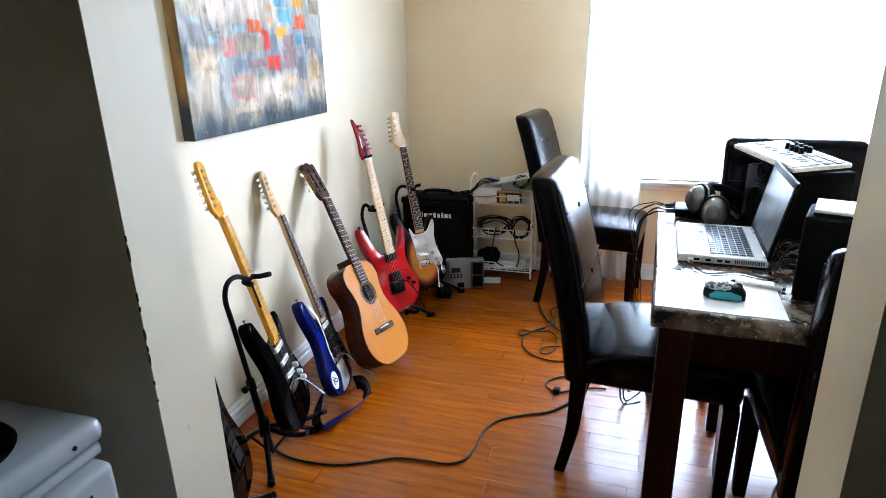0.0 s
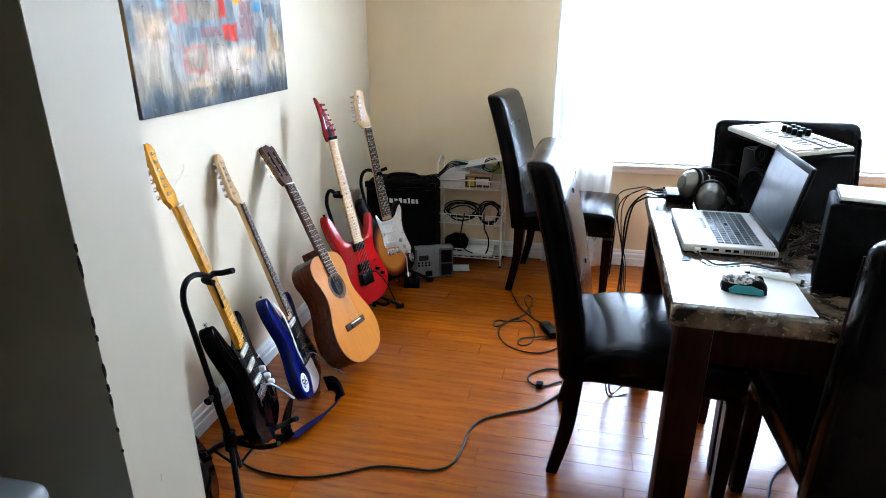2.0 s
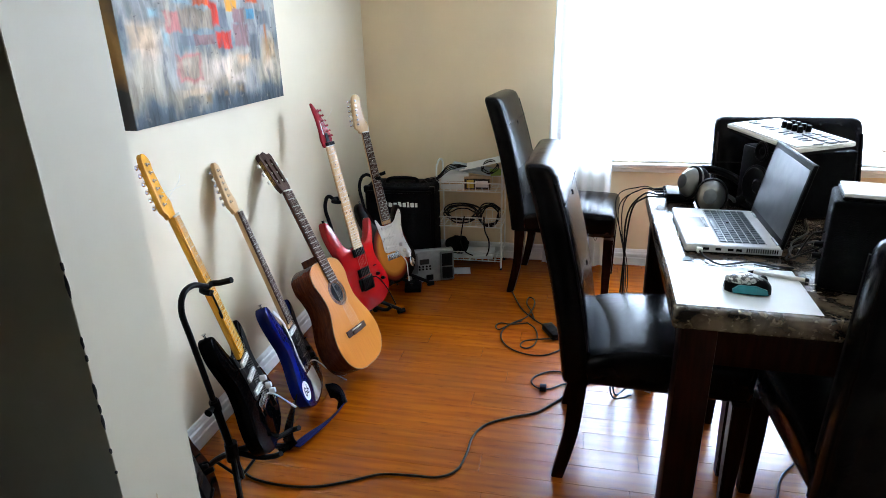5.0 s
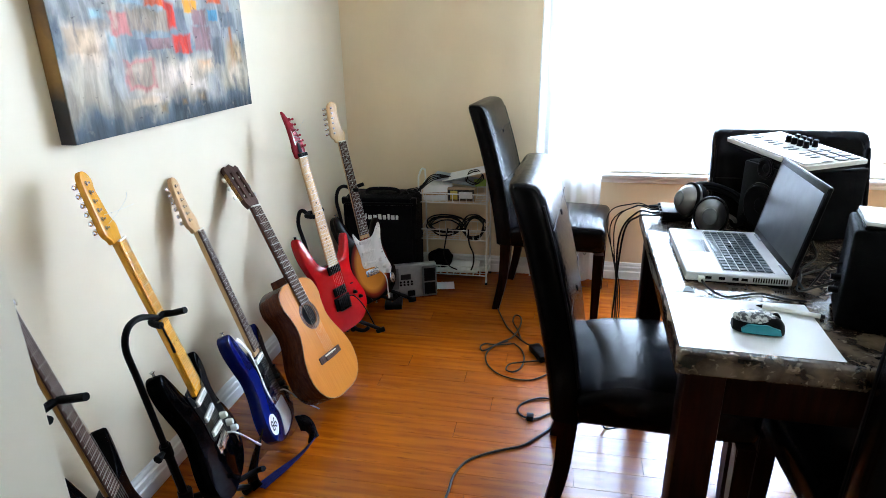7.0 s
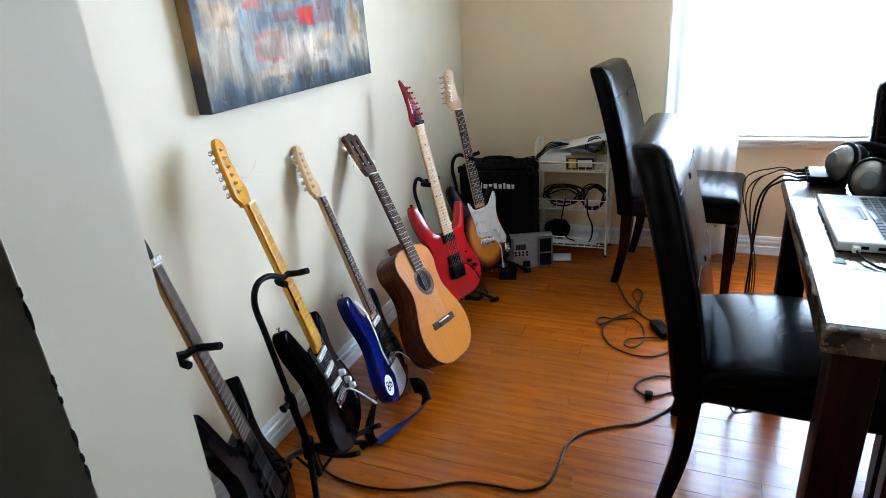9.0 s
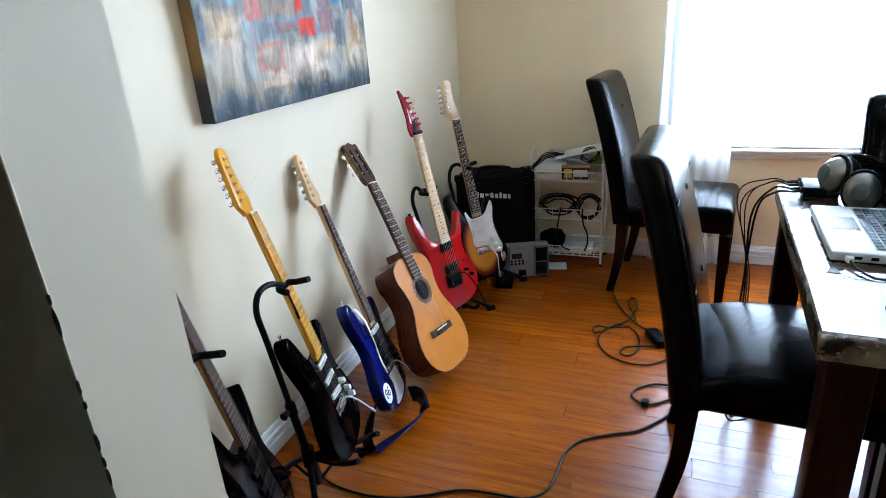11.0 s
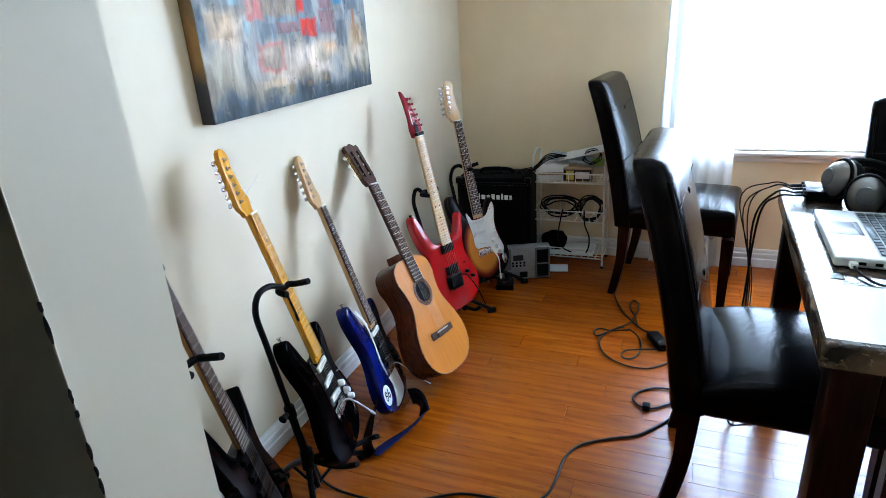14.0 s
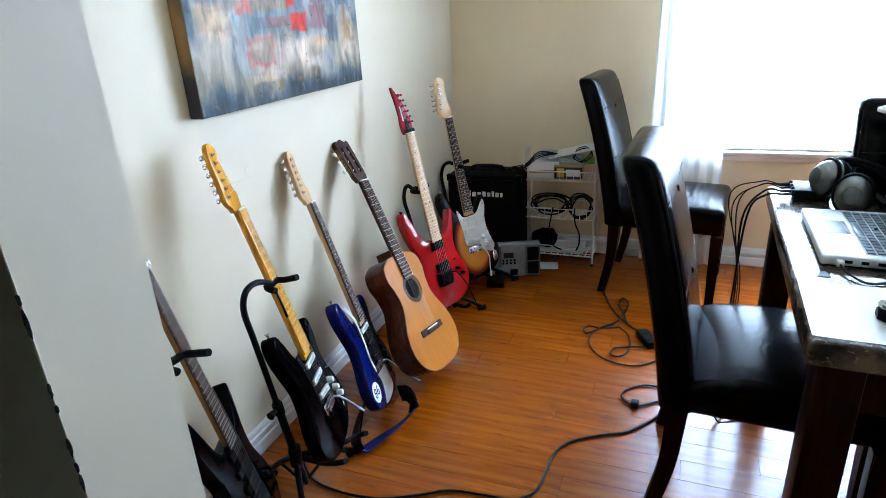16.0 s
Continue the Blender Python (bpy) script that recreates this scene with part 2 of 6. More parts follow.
def sunburst():
    m = mat("sunburst_lacquer", (0.62, 0.22, 0.03), (0.68, 0.27, 0.05), 0.15, scale=6, stretch=(8, 1, 1), fine=60, bump=0.01, spec=0.12)
    n, l = m.node_tree.nodes, m.node_tree.links
    b = n["Principled BSDF"]
    tc = next(x for x in n if x.type == "TEX_COORD")
    mp = n.new("ShaderNodeMapping")
    mp.inputs["Location"].default_value, mp.inputs["Scale"].default_value = (0, -0.9, 0), (7.0, 5.2, 0)
    g = n.new("ShaderNodeTexGradient")
    g.gradient_type = "SPHERICAL"
    l.new(tc.outputs["Object"], mp.inputs[0]), l.new(mp.outputs[0], g.inputs[0])
    r = n.new("ShaderNodeValToRGB")
    e = r.color_ramp.elements
    e[0].position, e[0].color = 0.16, (0.008, 0.004, 0.003, 1)
    e[1].position, e[1].color = 0.42, (0.62, 0.22, 0.03, 1)
    mid = e.new(0.27)
    mid.color = (0.20, 0.02, 0.008, 1)
    l.new(g.outputs[0], r.inputs[0]), l.new(r.outputs[0], b.inputs["Base Color"])
    return m


BURST = sunburst()


def glass(name, tint=(1, 1, 1), rough=0.0):
    m = bpy.data.materials.new(name)
    m.use_nodes = True
    b = m.node_tree.nodes["Principled BSDF"]
    b.inputs["Base Color"].default_value, b.inputs["Roughness"].default_value = rgb(tint), rough
    b.inputs["Transmission Weight"].default_value, b.inputs["IOR"].default_value = 1.0, 1.45
    return m


GLASS = glass("window_glass")
GLASSWARE = glass("clear_glassware", (0.9, 0.95, 0.95), 0.02)


def sheer():
    m = bpy.data.materials.new("sheer_voile")
    m.use_nodes = True
    n, l = m.node_tree.nodes, m.node_tree.links
    out = n["Material Output"]
    d, t, tr, mix, mix2 = (n.new(x) for x in ("ShaderNodeBsdfDiffuse", "ShaderNodeBsdfTranslucent", "ShaderNodeBsdfTransparent", "ShaderNodeMixShader", "ShaderNodeMixShader"))
    weave = n.new("ShaderNodeTexNoise")
    weave.inputs["Scale"].default_value = 700
    r = n.new("ShaderNodeMapRange")
    r.inputs[3].default_value, r.inputs[4].default_value = 0.22, 0.42
    d.inputs[0].default_value = t.inputs[0].default_value = (0.86, 0.86, 0.85, 1)
    mix.inputs[0].default_value = 0.68
    l.new(weave.outputs[0], r.inputs[0]), l.new(r.outputs[0], mix2.inputs[0])
    l.new(d.outputs[0], mix.inputs[1]), l.new(t.outputs[0], mix.inputs[2])
    l.new(mix.outputs[0], mix2.inputs[1]), l.new(tr.outputs[0], mix2.inputs[2]), l.new(mix2.outputs[0], out.inputs[0])
    return m


SHEER = sheer()

# ---- mesh helpers ----


def part(name, bm, material, parent=None, label="", smooth=True, angle=35):
    me = bpy.data.meshes.new(name)
    bmesh.ops.recalc_face_normals(bm, faces=bm.faces)
    bm.to_mesh(me)
    bm.free()
    me.materials.append(material)
    if smooth:
        me.polygons.foreach_set("use_smooth", [True] * len(me.polygons))
        me.set_sharp_from_angle(angle=radians(angle))
    ob = new(name, me)
    ob.parent = parent
    if label:
        ob["label"] = label
    return ob


def thing(name, m, label, category, group="", kind=""):
    ob = new(name)
    ob.empty_display_size = 0.1
    ob.matrix_world = m
    return tagged(ob, label, category, group, kind)


def box(x0, x1, y0, y1, z0, z1, bevel=0.0, seg=2, bm=None):
    own = bmesh.new()
    bmesh.ops.create_cube(own, size=1, matrix=Matrix.Translation(((x0 + x1) / 2, (y0 + y1) / 2, (z0 + z1) / 2)) @ Matrix.Diagonal((x1 - x0, y1 - y0, z1 - z0, 1)))
    if bevel:
        bmesh.ops.bevel(own, geom=own.edges[:], offset=bevel, segments=seg, profile=0.5, affect="EDGES")
    return join(bm, own)


def join(bm, own):
    if bm is None:
        return own
    me = bpy.data.meshes.new("join")
    own.to_mesh(me)
    own.free()
    bm.from_mesh(me)
    bpy.data.meshes.remove(me)
    return bm


def turned(bm, m):
    bmesh.ops.transform(bm, matrix=m, verts=bm.verts)
    return bm


def cyl(p, q, r0, r1=None, n=12, bm=None):
    own = bmesh.new()
    p, q = Vector(p), Vector(q)
    d = q - p
    m = Matrix.Translation((p + q) / 2) @ d.to_track_quat("Z", "Y").to_matrix().to_4x4()
    bmesh.ops.create_cone(own, cap_ends=True, segments=n, radius1=r0, radius2=r0 if r1 is None else r1, depth=d.length, matrix=m)
    return join(bm, own)


def curve_points(ctrl, per=6, closed=False):
    """Points on a smooth curve through ctrl."""
    c = [Vector(v) for v in ctrl]
    out, n = [], len(c)
    for i in range(n if closed else n - 1):
        p1, p2 = c[i], c[(i + 1) % n]
        p0 = c[(i - 1) % n] if closed or i else p1
        p3 = c[(i + 2) % n] if closed or i + 2 < n else p2
        for k in range(per):
            t = k / per
            out.append(0.5 * (2 * p1 + (p2 - p0) * t + (2 * p0 - 5 * p1 + 4 * p2 - p3) * t * t + (3 * p1 - p0 - 3 * p2 + p3) * t ** 3))
    return out if closed else out + [c[-1]]


def tube(pts, r, n=8, closed=False, bm=None, flat=1.0):
    """A round (or flattened) rod swept along pts."""
    own = bmesh.new()
    pts = [Vector(p) for p in pts]
    rings, up = [], None
    for i, p in enumerate(pts):
        a = pts[i - 1] if closed or i else p
        b = pts[(i + 1) % len(pts)] if closed or i + 1 < len(pts) else p
        d = (b - a).normalized()
        if up is None:
            up = d.orthogonal().normalized() if abs(d.z) > 0.95 else (Vector((0, 0, 1)) - d * d.z).normalized()
        up = (up - d * up.dot(d)).normalized()
        side = d.cross(up)
        rr = r[i] if isinstance(r, (list, tuple)) else r
        rings.append([own.verts.new(p + (up * math.cos(2 * math.pi * k / n) * flat + side * math.sin(2 * math.pi * k / n)) * rr) for k in range(n)])
    for i in range(len(rings) if closed else len(rings) - 1):
        a, b = rings[i], rings[(i + 1) % len(rings)]
        for k in range(n):
            own.faces.new((a[k], a[(k + 1) % n], b[(k + 1) % n], b[k]))
    if not closed:
        own.faces.new(rings[0]), own.faces.new(rings[-1])
    return join(bm, own)


def lathe(profile, n=24, m=None, bm=None):
    own = bmesh.new()
    rings = [[own.verts.new((r * math.cos(2 * math.pi * k / n), r * math.sin(2 * math.pi * k / n), z)) for k in range(n)] if r > 1e-6 else [own.verts.new((0, 0, z))] for r, z in profile]
    for a, b in zip(rings, rings[1:]):
        for k in range(n):
            f = [a[k % len(a)], a[(k + 1) % len(a)], b[(k + 1) % len(b)], b[k % len(b)]]
            f = list(dict.fromkeys(f))
            if len(f) > 2:
                own.faces.new(f)
    if m is not None:
        turned(own, m)
    return join(bm, own)


def slab(outline, z0, z1, holes=(), round_edge=0.0, bm=None):
    """A plate of that outline (x, y), with holes through it, its rim rounded by round_edge."""
    own = bmesh.new()
    loops = [outline, *holes]

    def inset(loop, d):
        n, out = len(loop), []
        for i in range(n):
            a, b, c = Vector(loop[i - 1][:2]), Vector(loop[i][:2]), Vector(loop[(i + 1) % n][:2])
            t = (c - a).normalized()
            out.append(b + Vector((-t.y, t.x)) * d)
        return out

    area = sum(a[0] * b[1] - b[0] * a[1] for a, b in zip(outline, list(outline[1:]) + [outline[0]]))
    sign = 1 if area > 0 else -1
    e = round_edge
    steps = [(0, z0), (0, z1)] if not e else [(e, z0), (e * 0.3, z0 + e * 0.3), (0, z0 + e), (0, z1 - e), (e * 0.3, z1 - e * 0.3), (e, z1)]
    caps = ([], [])
    for j, loop in enumerate(loops):
        rows = []
        for d, z in steps:
            pts = inset(loop, d * sign) if j == 0 and d else [Vector(p[:2]) for p in loop]
            rows.append([own.verts.new((p.x, p.y, z)) for p in pts])
        n = len(loop)
        for a, b in zip(rows, rows[1:]):
            for k in range(n):
                own.faces.new((a[k], a[(k + 1) % n], b[(k + 1) % n], b[k]))
        caps[0].append(rows[0]), caps[1].append(rows[-1])
    for cap in caps:
        if len(loops) == 1:
            own.faces.new(cap[0])
        else:
            edges = [own.edges.get((r[k], r[(k + 1) % len(r)])) for r in cap for k in range(len(r))]
            bmesh.ops.triangle_fill(own, use_beauty=True, use_dissolve=False, edges=edges)
    return join(bm, own)


def circle(x, y, r, n=24, ry=None):
    return [(x + r * math.cos(2 * math.pi * k / n), y + (ry or r) * math.sin(2 * math.pi * k / n)) for k in range(n)]


def frame_of(origin, up, normal, s=1.0):
    """The pose of a thing whose y axis runs along up and whose face looks along normal."""
    y = Vector(up).normalized()
    z = Vector(normal)
    z = (z - y * z.dot(y)).normalized()
    x = y.cross(z)
    m = Matrix((x, y, z)).transposed().to_4x4()
    return Matrix.Translation(origin) @ m @ Matrix.Diagonal((s, s, s, 1))


def setting(name, bm, material, label, smooth=False, category=""):
    return tagged(part(name, bm, material, None, "", smooth), label, category or name.split("_")[0], "", "structure")

# ---- the room ----
KY0, KY1 = -3.036, -2.910          # kitchen face and dining face of the wall between them
JL, JR = 0.733, 1.628              # the opening in it
TOP = 2.42
RX = 5.2                           # far right wall

sub = setting("floor", box(-0.14, RX + 0.14, -2.97, 0.14, -0.12, -0.012), JOINT, "reddish oak laminate plank floor", category="floor")
# this wall and the partition take the copy tinted with cool daylight
setting("wall_left", box(-0.14, 0, KY1, 0.0, -0.012, TOP), COOLWALL, "cream painted plaster wall behind the guitars, cool daylight put into its colour", category="wall")
WX0, WX1, WZ0, WZ1 = 1.185, 3.35, 0.618, 2.1
bm = box(-0.14, WX0, 0, 0.14, -0.012, TOP)
box(WX1, RX, 0, 0.14, -0.012, TOP, bm=bm), box(WX0, WX1, 0, 0.14, -0.012, WZ0, bm=bm), box(WX0, WX1, 0, 0.14, WZ1, TOP, bm=bm)
setting("wall_back", bm, WALL, "cream painted plaster wall with a wide window", category="wall")
# out of view: toned down against bounce, opened for the fill lamp
bm = box(RX, RX + 0.14, -3.1, -2.6, -0.012, TOP)
box(RX, RX + 0.14, -0.6, 0.14, -0.012, TOP, bm=bm), box(RX, RX + 0.14, -2.6, -0.6, -0.012, 0.65, bm=bm), box(RX, RX + 0.14, -2.6, -0.6, 2.1, TOP, bm=bm)
setting("wall_right", bm, DIMWALL, "unseen right wall, darkened to cut bounce, with an opening for the fill lamp", category="wall")
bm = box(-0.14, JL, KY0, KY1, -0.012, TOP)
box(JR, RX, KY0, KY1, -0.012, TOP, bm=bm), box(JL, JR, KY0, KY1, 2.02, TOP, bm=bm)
setting("wall_kitchen", bm, COOLWALL, "cream painted partition wall, cool daylight in its colour, with a bare doorway and chipped corner", category="wall")
setting("ceiling", box(-0.14, RX + 0.14, -5.6, 0.14, TOP, TOP + 0.1), CEIL, "unseen ceiling, greyed to cut bounce light")
# the kitchen round the camera
setting("kitchen_floor", box(-0.14, RX + 0.14, -5.6, -2.97, -0.12, 0.0), TERRA, "beige kitchen vinyl floor", category="floor")
setting("kitchen_wall_left", box(-0.14, 0, -5.6, KY0, 0, TOP), WALL, "cream painted kitchen wall", category="wall")
# these two close the kitchen out of view, darkened to hold down bounce
setting("kitchen_wall_back", box(-0.14, RX, -5.74, -5.6, 0, TOP), DIMKITCHEN, "unseen kitchen back wall, darkened to cut bounce light", category="wall")
setting("kitchen_wall_right", box(2.9, 3.0, -5.6, KY0, 0, TOP), DIMKITCHEN, "unseen kitchen side wall, darkened to cut bounce light", category="wall")


def skirting(name, length, m):
    """Moulded skirting board: a tall flat, two grooves and a rounded top."""
    prof = [(0, 0), (0.016, 0), (0.016, 0.046), (0.012, 0.050), (0.012, 0.056), (0.015, 0.060), (0.015, 0.074), (0.010, 0.080), (0.010, 0.088), (0.006, 0.098), (0, 0.100)]
    bm = bmesh.new()
    a = [bm.verts.new((0, -y, z)) for y, z in prof]
    b = [bm.verts.new((length, -y, z)) for y, z in prof]
    for i in range(len(prof) - 1):
        bm.faces.new((a[i], b[i], b[i + 1], a[i + 1]))
    bm.faces.new(a), bm.faces.new(b)
    turned(bm, m)
    return setting(name, bm, TRIM, "white moulded wooden skirting board", category="baseboard")


skirting("baseboard_back", RX - 0.02, pose(0.017, 0, -0.002))
skirting("baseboard_left", 2.90, pose(0, 0, -0.002, 0, 0, -90) @ Matrix.Diagonal((1, -1, 1, 1)))
skirting("baseboard_kitchen", JL - 0.02, pose(0.017, KY1, -0.002) @ Matrix.Diagonal((1, -1, 1, 1)))

# chipped paint down the doorway's corner
chips = thing("paint_chips", pose(JL, KY0, 0), "small dark chips along the painted corner", "wall damage", kind="structure")
for z, h in ((1.121, 0.030), (1.142, 0.012), (1.055, 0.016), (1.036, 0.009), (0.995, 0.022), (0.972, 0.014), (0.955, 0.024), (0.915, 0.008), (0.885, 0.005)):
    o = [(0.0018 * math.cos(a) * random.uniform(0.6, 1.1), h / 2 * math.sin(a) * random.uniform(0.8, 1.1)) for a in np.linspace(0, 2 * math.pi, 11)[:-1]]
    part("chip", turned(slab(o, 0, 0.0016), pose(0.0001, -0.0001, z, 90, 0, 45)), CHIP, chips)

part("scratch", turned(slab([(-0.0006, -0.005), (0.001, -0.002), (0.0012, 0.004), (0.0003, 0.006), (-0.0006, 0.001)], 0, 0.0005), pose(0.0003, 0.049, 0.803, 90, 0, 90)), BINDING, chips, "pale scratch in the paint")
part("worn_edge", tube([(0.0, 0.0, z) for z in np.linspace(0.02, 2.06, 60)], [0.0008 + 0.0006 * random.random() for _ in range(60)], 6), COOLWALL, chips, "pale worn plaster along the corner")

# the window
win = thing("window_1", pose(0, 0, 0), "white framed window glaring with daylight", "window", kind="structure")
part("window_frame", box(WX0, WX0 + 0.05, 0.03, 0.10, WZ0, WZ1, 0.004), TRIM, win)
part("window_frame", box(WX1 - 0.05, WX1, 0.03, 0.10, WZ0, WZ1, 0.004), TRIM, win)
part("window_frame", box(WX0 + 0.05, WX1 - 0.05, 0.03, 0.10, WZ0, WZ0 + 0.03, 0.004), TRIM, win)
part("window_frame", box(WX0 + 0.05, WX1 - 0.05, 0.03, 0.10, WZ1 - 0.05, WZ1, 0.004), TRIM, win)
part("mullion", box(2.40, 2.45, 0.035, 0.095, WZ0 + 0.03, WZ1 - 0.05, 0.004), TRIM, win)
for a, b in ((WX0 + 0.05, 2.40), (2.45, WX1 - 0.05)):
    pane = part("pane", box(a, b, 0.062, 0.066, WZ0 + 0.03, WZ1 - 0.05), GLASS, win)
    pane.visible_shadow = False
sill = part("window_sill", box(1.09, WX1 + 0.05, -0.040, 0.03, 0.599, 0.618, 0.006, 3), TRIM, win)
part("apron", box(1.10, WX1 + 0.03, -0.014, -0.001, 0.566, 0.599, 0.004, 2), TRIM, win)
part("cove", tube([(1.10, -0.018, 0.592), (WX1 + 0.03, -0.018, 0.592)], 0.006, 10), TRIM, win, "rounded moulding under the sill")
part("casing", box(WX1, WX1 + 0.07, -0.018, -0.001, 0.618, 2.17, 0.004), TRIM, win)
part("casing", box(WX0 - 0.07, WX0, -0.018, -0.001, 0.618, 2.17, 0.004), TRIM, win)


def curtain(x0, x1, x0b, x1b, zb, zt, folds, y=-0.085, depth=0.028):
    """A hanging sheer panel: folds that run the whole height and loosen towards the hem."""
    bm = bmesh.new()
    nu, nv = folds * 10, 26
    rows = []
    for j in range(nv + 1):
        v = j / nv
        row = []
        for i in range(nu + 1):
            u = i / nu
            a, b = x0 + (x0b - x0) * (1 - v) ** 1.5, x1 + (x1b - x1) * (1 - v) ** 1.5
            x = a + (b - a) * u
            w = math.sin(u * folds * 2 * math.pi + 0.6 * math.sin(v * 3 + u * 5)) * depth * (0.7 + 0.5 * noise.noise((u * 7, v * 2, 1)))
            row.append(bm.verts.new((x + 0.01 * noise.noise((u * 5, v * 3, 4)), y + w, zb + (zt - zb) * v)))
        rows.append(row)
    for a, b in zip(rows, rows[1:]):
        for i in range(nu):
            bm.faces.new((a[i], a[i + 1], b[i + 1], b[i]))
    return bm


cur = thing("curtain", pose(0, 0, 0), "white sheer voile curtain hanging to the floor", "curtain")
part("voile", curtain(1.112, 1.43, 1.078, 1.455, 0.012, 2.26, 6, depth=0.020), SHEER, cur)
part("glass_voile", curtain(1.20, 3.32, 1.20, 3.32, 0.628, 2.09, 14, 0.012, 0.008), SHEER, cur, "thin sheer drawn across the panes")
part("rod", cyl((0.95, -0.085, 2.27), (3.6, -0.085, 2.27), 0.011), TRIM, cur)

# ---- the guitars ----
BRASS = mat("aged_brass", (0.30, 0.17, 0.05), (0.12, 0.07, 0.03), 0.35, metal=1.0, scale=90, spread=(0.4, 0.6))
STRAT_BODY = [(0, 0), (0.09, 0.012), (0.143, 0.06), (0.158, 0.12), (0.140, 0.18), (0.114, 0.235), (0.112, 0.285), (0.128, 0.335), (0.129, 0.375), (0.113, 0.397), (0.093, 0.378), (0.075, 0.345), (0.05, 0.320), (0.03, 0.316),
              (-0.03, 0.316), (-0.05, 0.330), (-0.074, 0.366), (-0.094, 0.412), (-0.118, 0.452), (-0.146, 0.440), (-0.151, 0.390), (-0.136, 0.330), (-0.119, 0.270), (-0.126, 0.210), (-0.150, 0.155), (-0.160, 0.10), (-0.140, 0.045), (-0.08, 0.008)]
SUPER_BODY = [(0, 0), (0.09, 0.010), (0.140, 0.055), (0.152, 0.115), (0.132, 0.175), (0.108, 0.235), (0.108, 0.29), (0.124, 0.345), (0.136, 0.398), (0.131, 0.420), (0.117, 0.408), (0.101, 0.370), (0.080, 0.335), (0.055, 0.318), (0.03, 0.316),
              (-0.03, 0.316), (-0.052, 0.322), (-0.076, 0.348), (-0.098, 0.402), (-0.118, 0.452), (-0.137, 0.476), (-0.153, 0.464), (-0.156, 0.425), (-0.148, 0.375), (-0.130, 0.318), (-0.112, 0.265), (-0.120, 0.205), (-0.146, 0.15), (-0.155, 0.10), (-0.136, 0.04), (-0.08, 0.007)]
GUARD = [(0.02, 0.165), (0.06, 0.125), (0.105, 0.115), (0.128, 0.135), (0.110, 0.19), (0.098, 0.24), (0.100, 0.29), (0.114, 0.345), (0.108, 0.375), (0.085, 0.355), (0.06, 0.325), (0.03, 0.312), (-0.03, 0.312), (-0.048, 0.332), (-0.062, 0.354), (-0.068, 0.342), (-0.060, 0.30), (-0.050, 0.24), (-0.045, 0.175)]
STRAT_HEAD = [(0.021, 0.792), (-0.021, 0.792), (-0.030, 0.806), (-0.044, 0.820), (-0.046, 0.835), (-0.040, 0.880), (-0.033, 0.940), (-0.024, 0.972), (-0.004, 0.986), (0.018, 0.976), (0.026, 0.955), (0.018, 0.935), (0.020, 0.90), (0.024, 0.86), (0.036, 0.835), (0.030, 0.812)]
POINT_HEAD = [(0.021, 0.792), (-0.021, 0.792), (-0.029, 0.812), (-0.031, 0.834), (-0.027, 0.87), (-0.030, 0.93), (-0.037, 0.988), (-0.026, 0.982), (-0.003, 0.935), (0.017, 0.885), (0.030, 0.842), (0.029, 0.815)]


def fret_y(nut, saddle, k):
    return saddle + (nut - saddle) * 2 ** (-k / 12)


def neck_mesh(y0, y1, w0, w1, z_top, depth):
    """Neck of rounded D section from heel to nut."""
    bm, rows = bmesh.new(), []
    for j in range(9):
        t = j / 8
        y, w = y0 + (y1 - y0) * t, (w0 + (w1 - w0) * t) / 2
        rows.append([bm.verts.new((w * math.cos(a), y, z_top - depth * math.sin(a))) for a in np.linspace(0, math.pi, 9)])
    for a, b in zip(rows, rows[1:]):
        for k in range(8):
            bm.faces.new((a[k], a[k + 1], b[k + 1], b[k]))
        bm.faces.new((a[8], a[0], b[0], b[8]))
    bm.faces.new(rows[0]), bm.faces.new(rows[-1])
    return bm


def strung(g, nut, saddle, frets, w_nut, w_end, z_board, board, zs, dots, wire=NICKEL, gap=0.0068):
    """Fretboard, frets, markers, nut and strings."""
    y_end = fret_y(nut, saddle, frets) - 0.006
    part("fretboard", slab([(-w_end / 2, y_end), (w_end / 2, y_end), (w_nut / 2, nut), (-w_nut / 2, nut)], z_board - 0.005, z_board, round_edge=0.0012), board, g)
    unit = cyl((-0.5, 0, 0), (0.5, 0, 0), 0.0009, n=6)
    first = part("fret", unit, wire, g)
    for k in range(1, frets + 1):
        y = fret_y(nut, saddle, k)
        w = w_nut + (w_end - w_nut) * (nut - y) / (nut - y_end)
        ob = first
        if k > 1:
            ob = new("fret", first.data)
            ob.parent = g
        ob.matrix_basis = Matrix.Translation((0, y, z_board)) @ Matrix.Diagonal((w * 0.98, 1, 1, 1))
    if dots:
        for k in (3, 5, 7, 9, 12, 15, 17, 19, 21):
            if k < frets:
                y = (fret_y(nut, saddle, k) + fret_y(nut, saddle, k - 1)) / 2
                for x in ((-0.012, 0.012) if k == 12 else (0,)):
                    part("inlay", cyl((x, y, z_board - 0.001), (x, y, z_board + 0.0004), 0.0033, n=10), dots, g)
    part("nut", box(-w_nut / 2, w_nut / 2, nut - 0.002, nut + 0.003, z_board - 0.004, z_board + 0.003, 0.0006), CREAMPL, g)
    for i in range(6):
        part("string", cyl(((i - 2.5) * 0.0105, saddle, zs), ((i - 2.5) * gap, nut, z_board + 0.003), 0.00038, n=5), NICKEL, g)


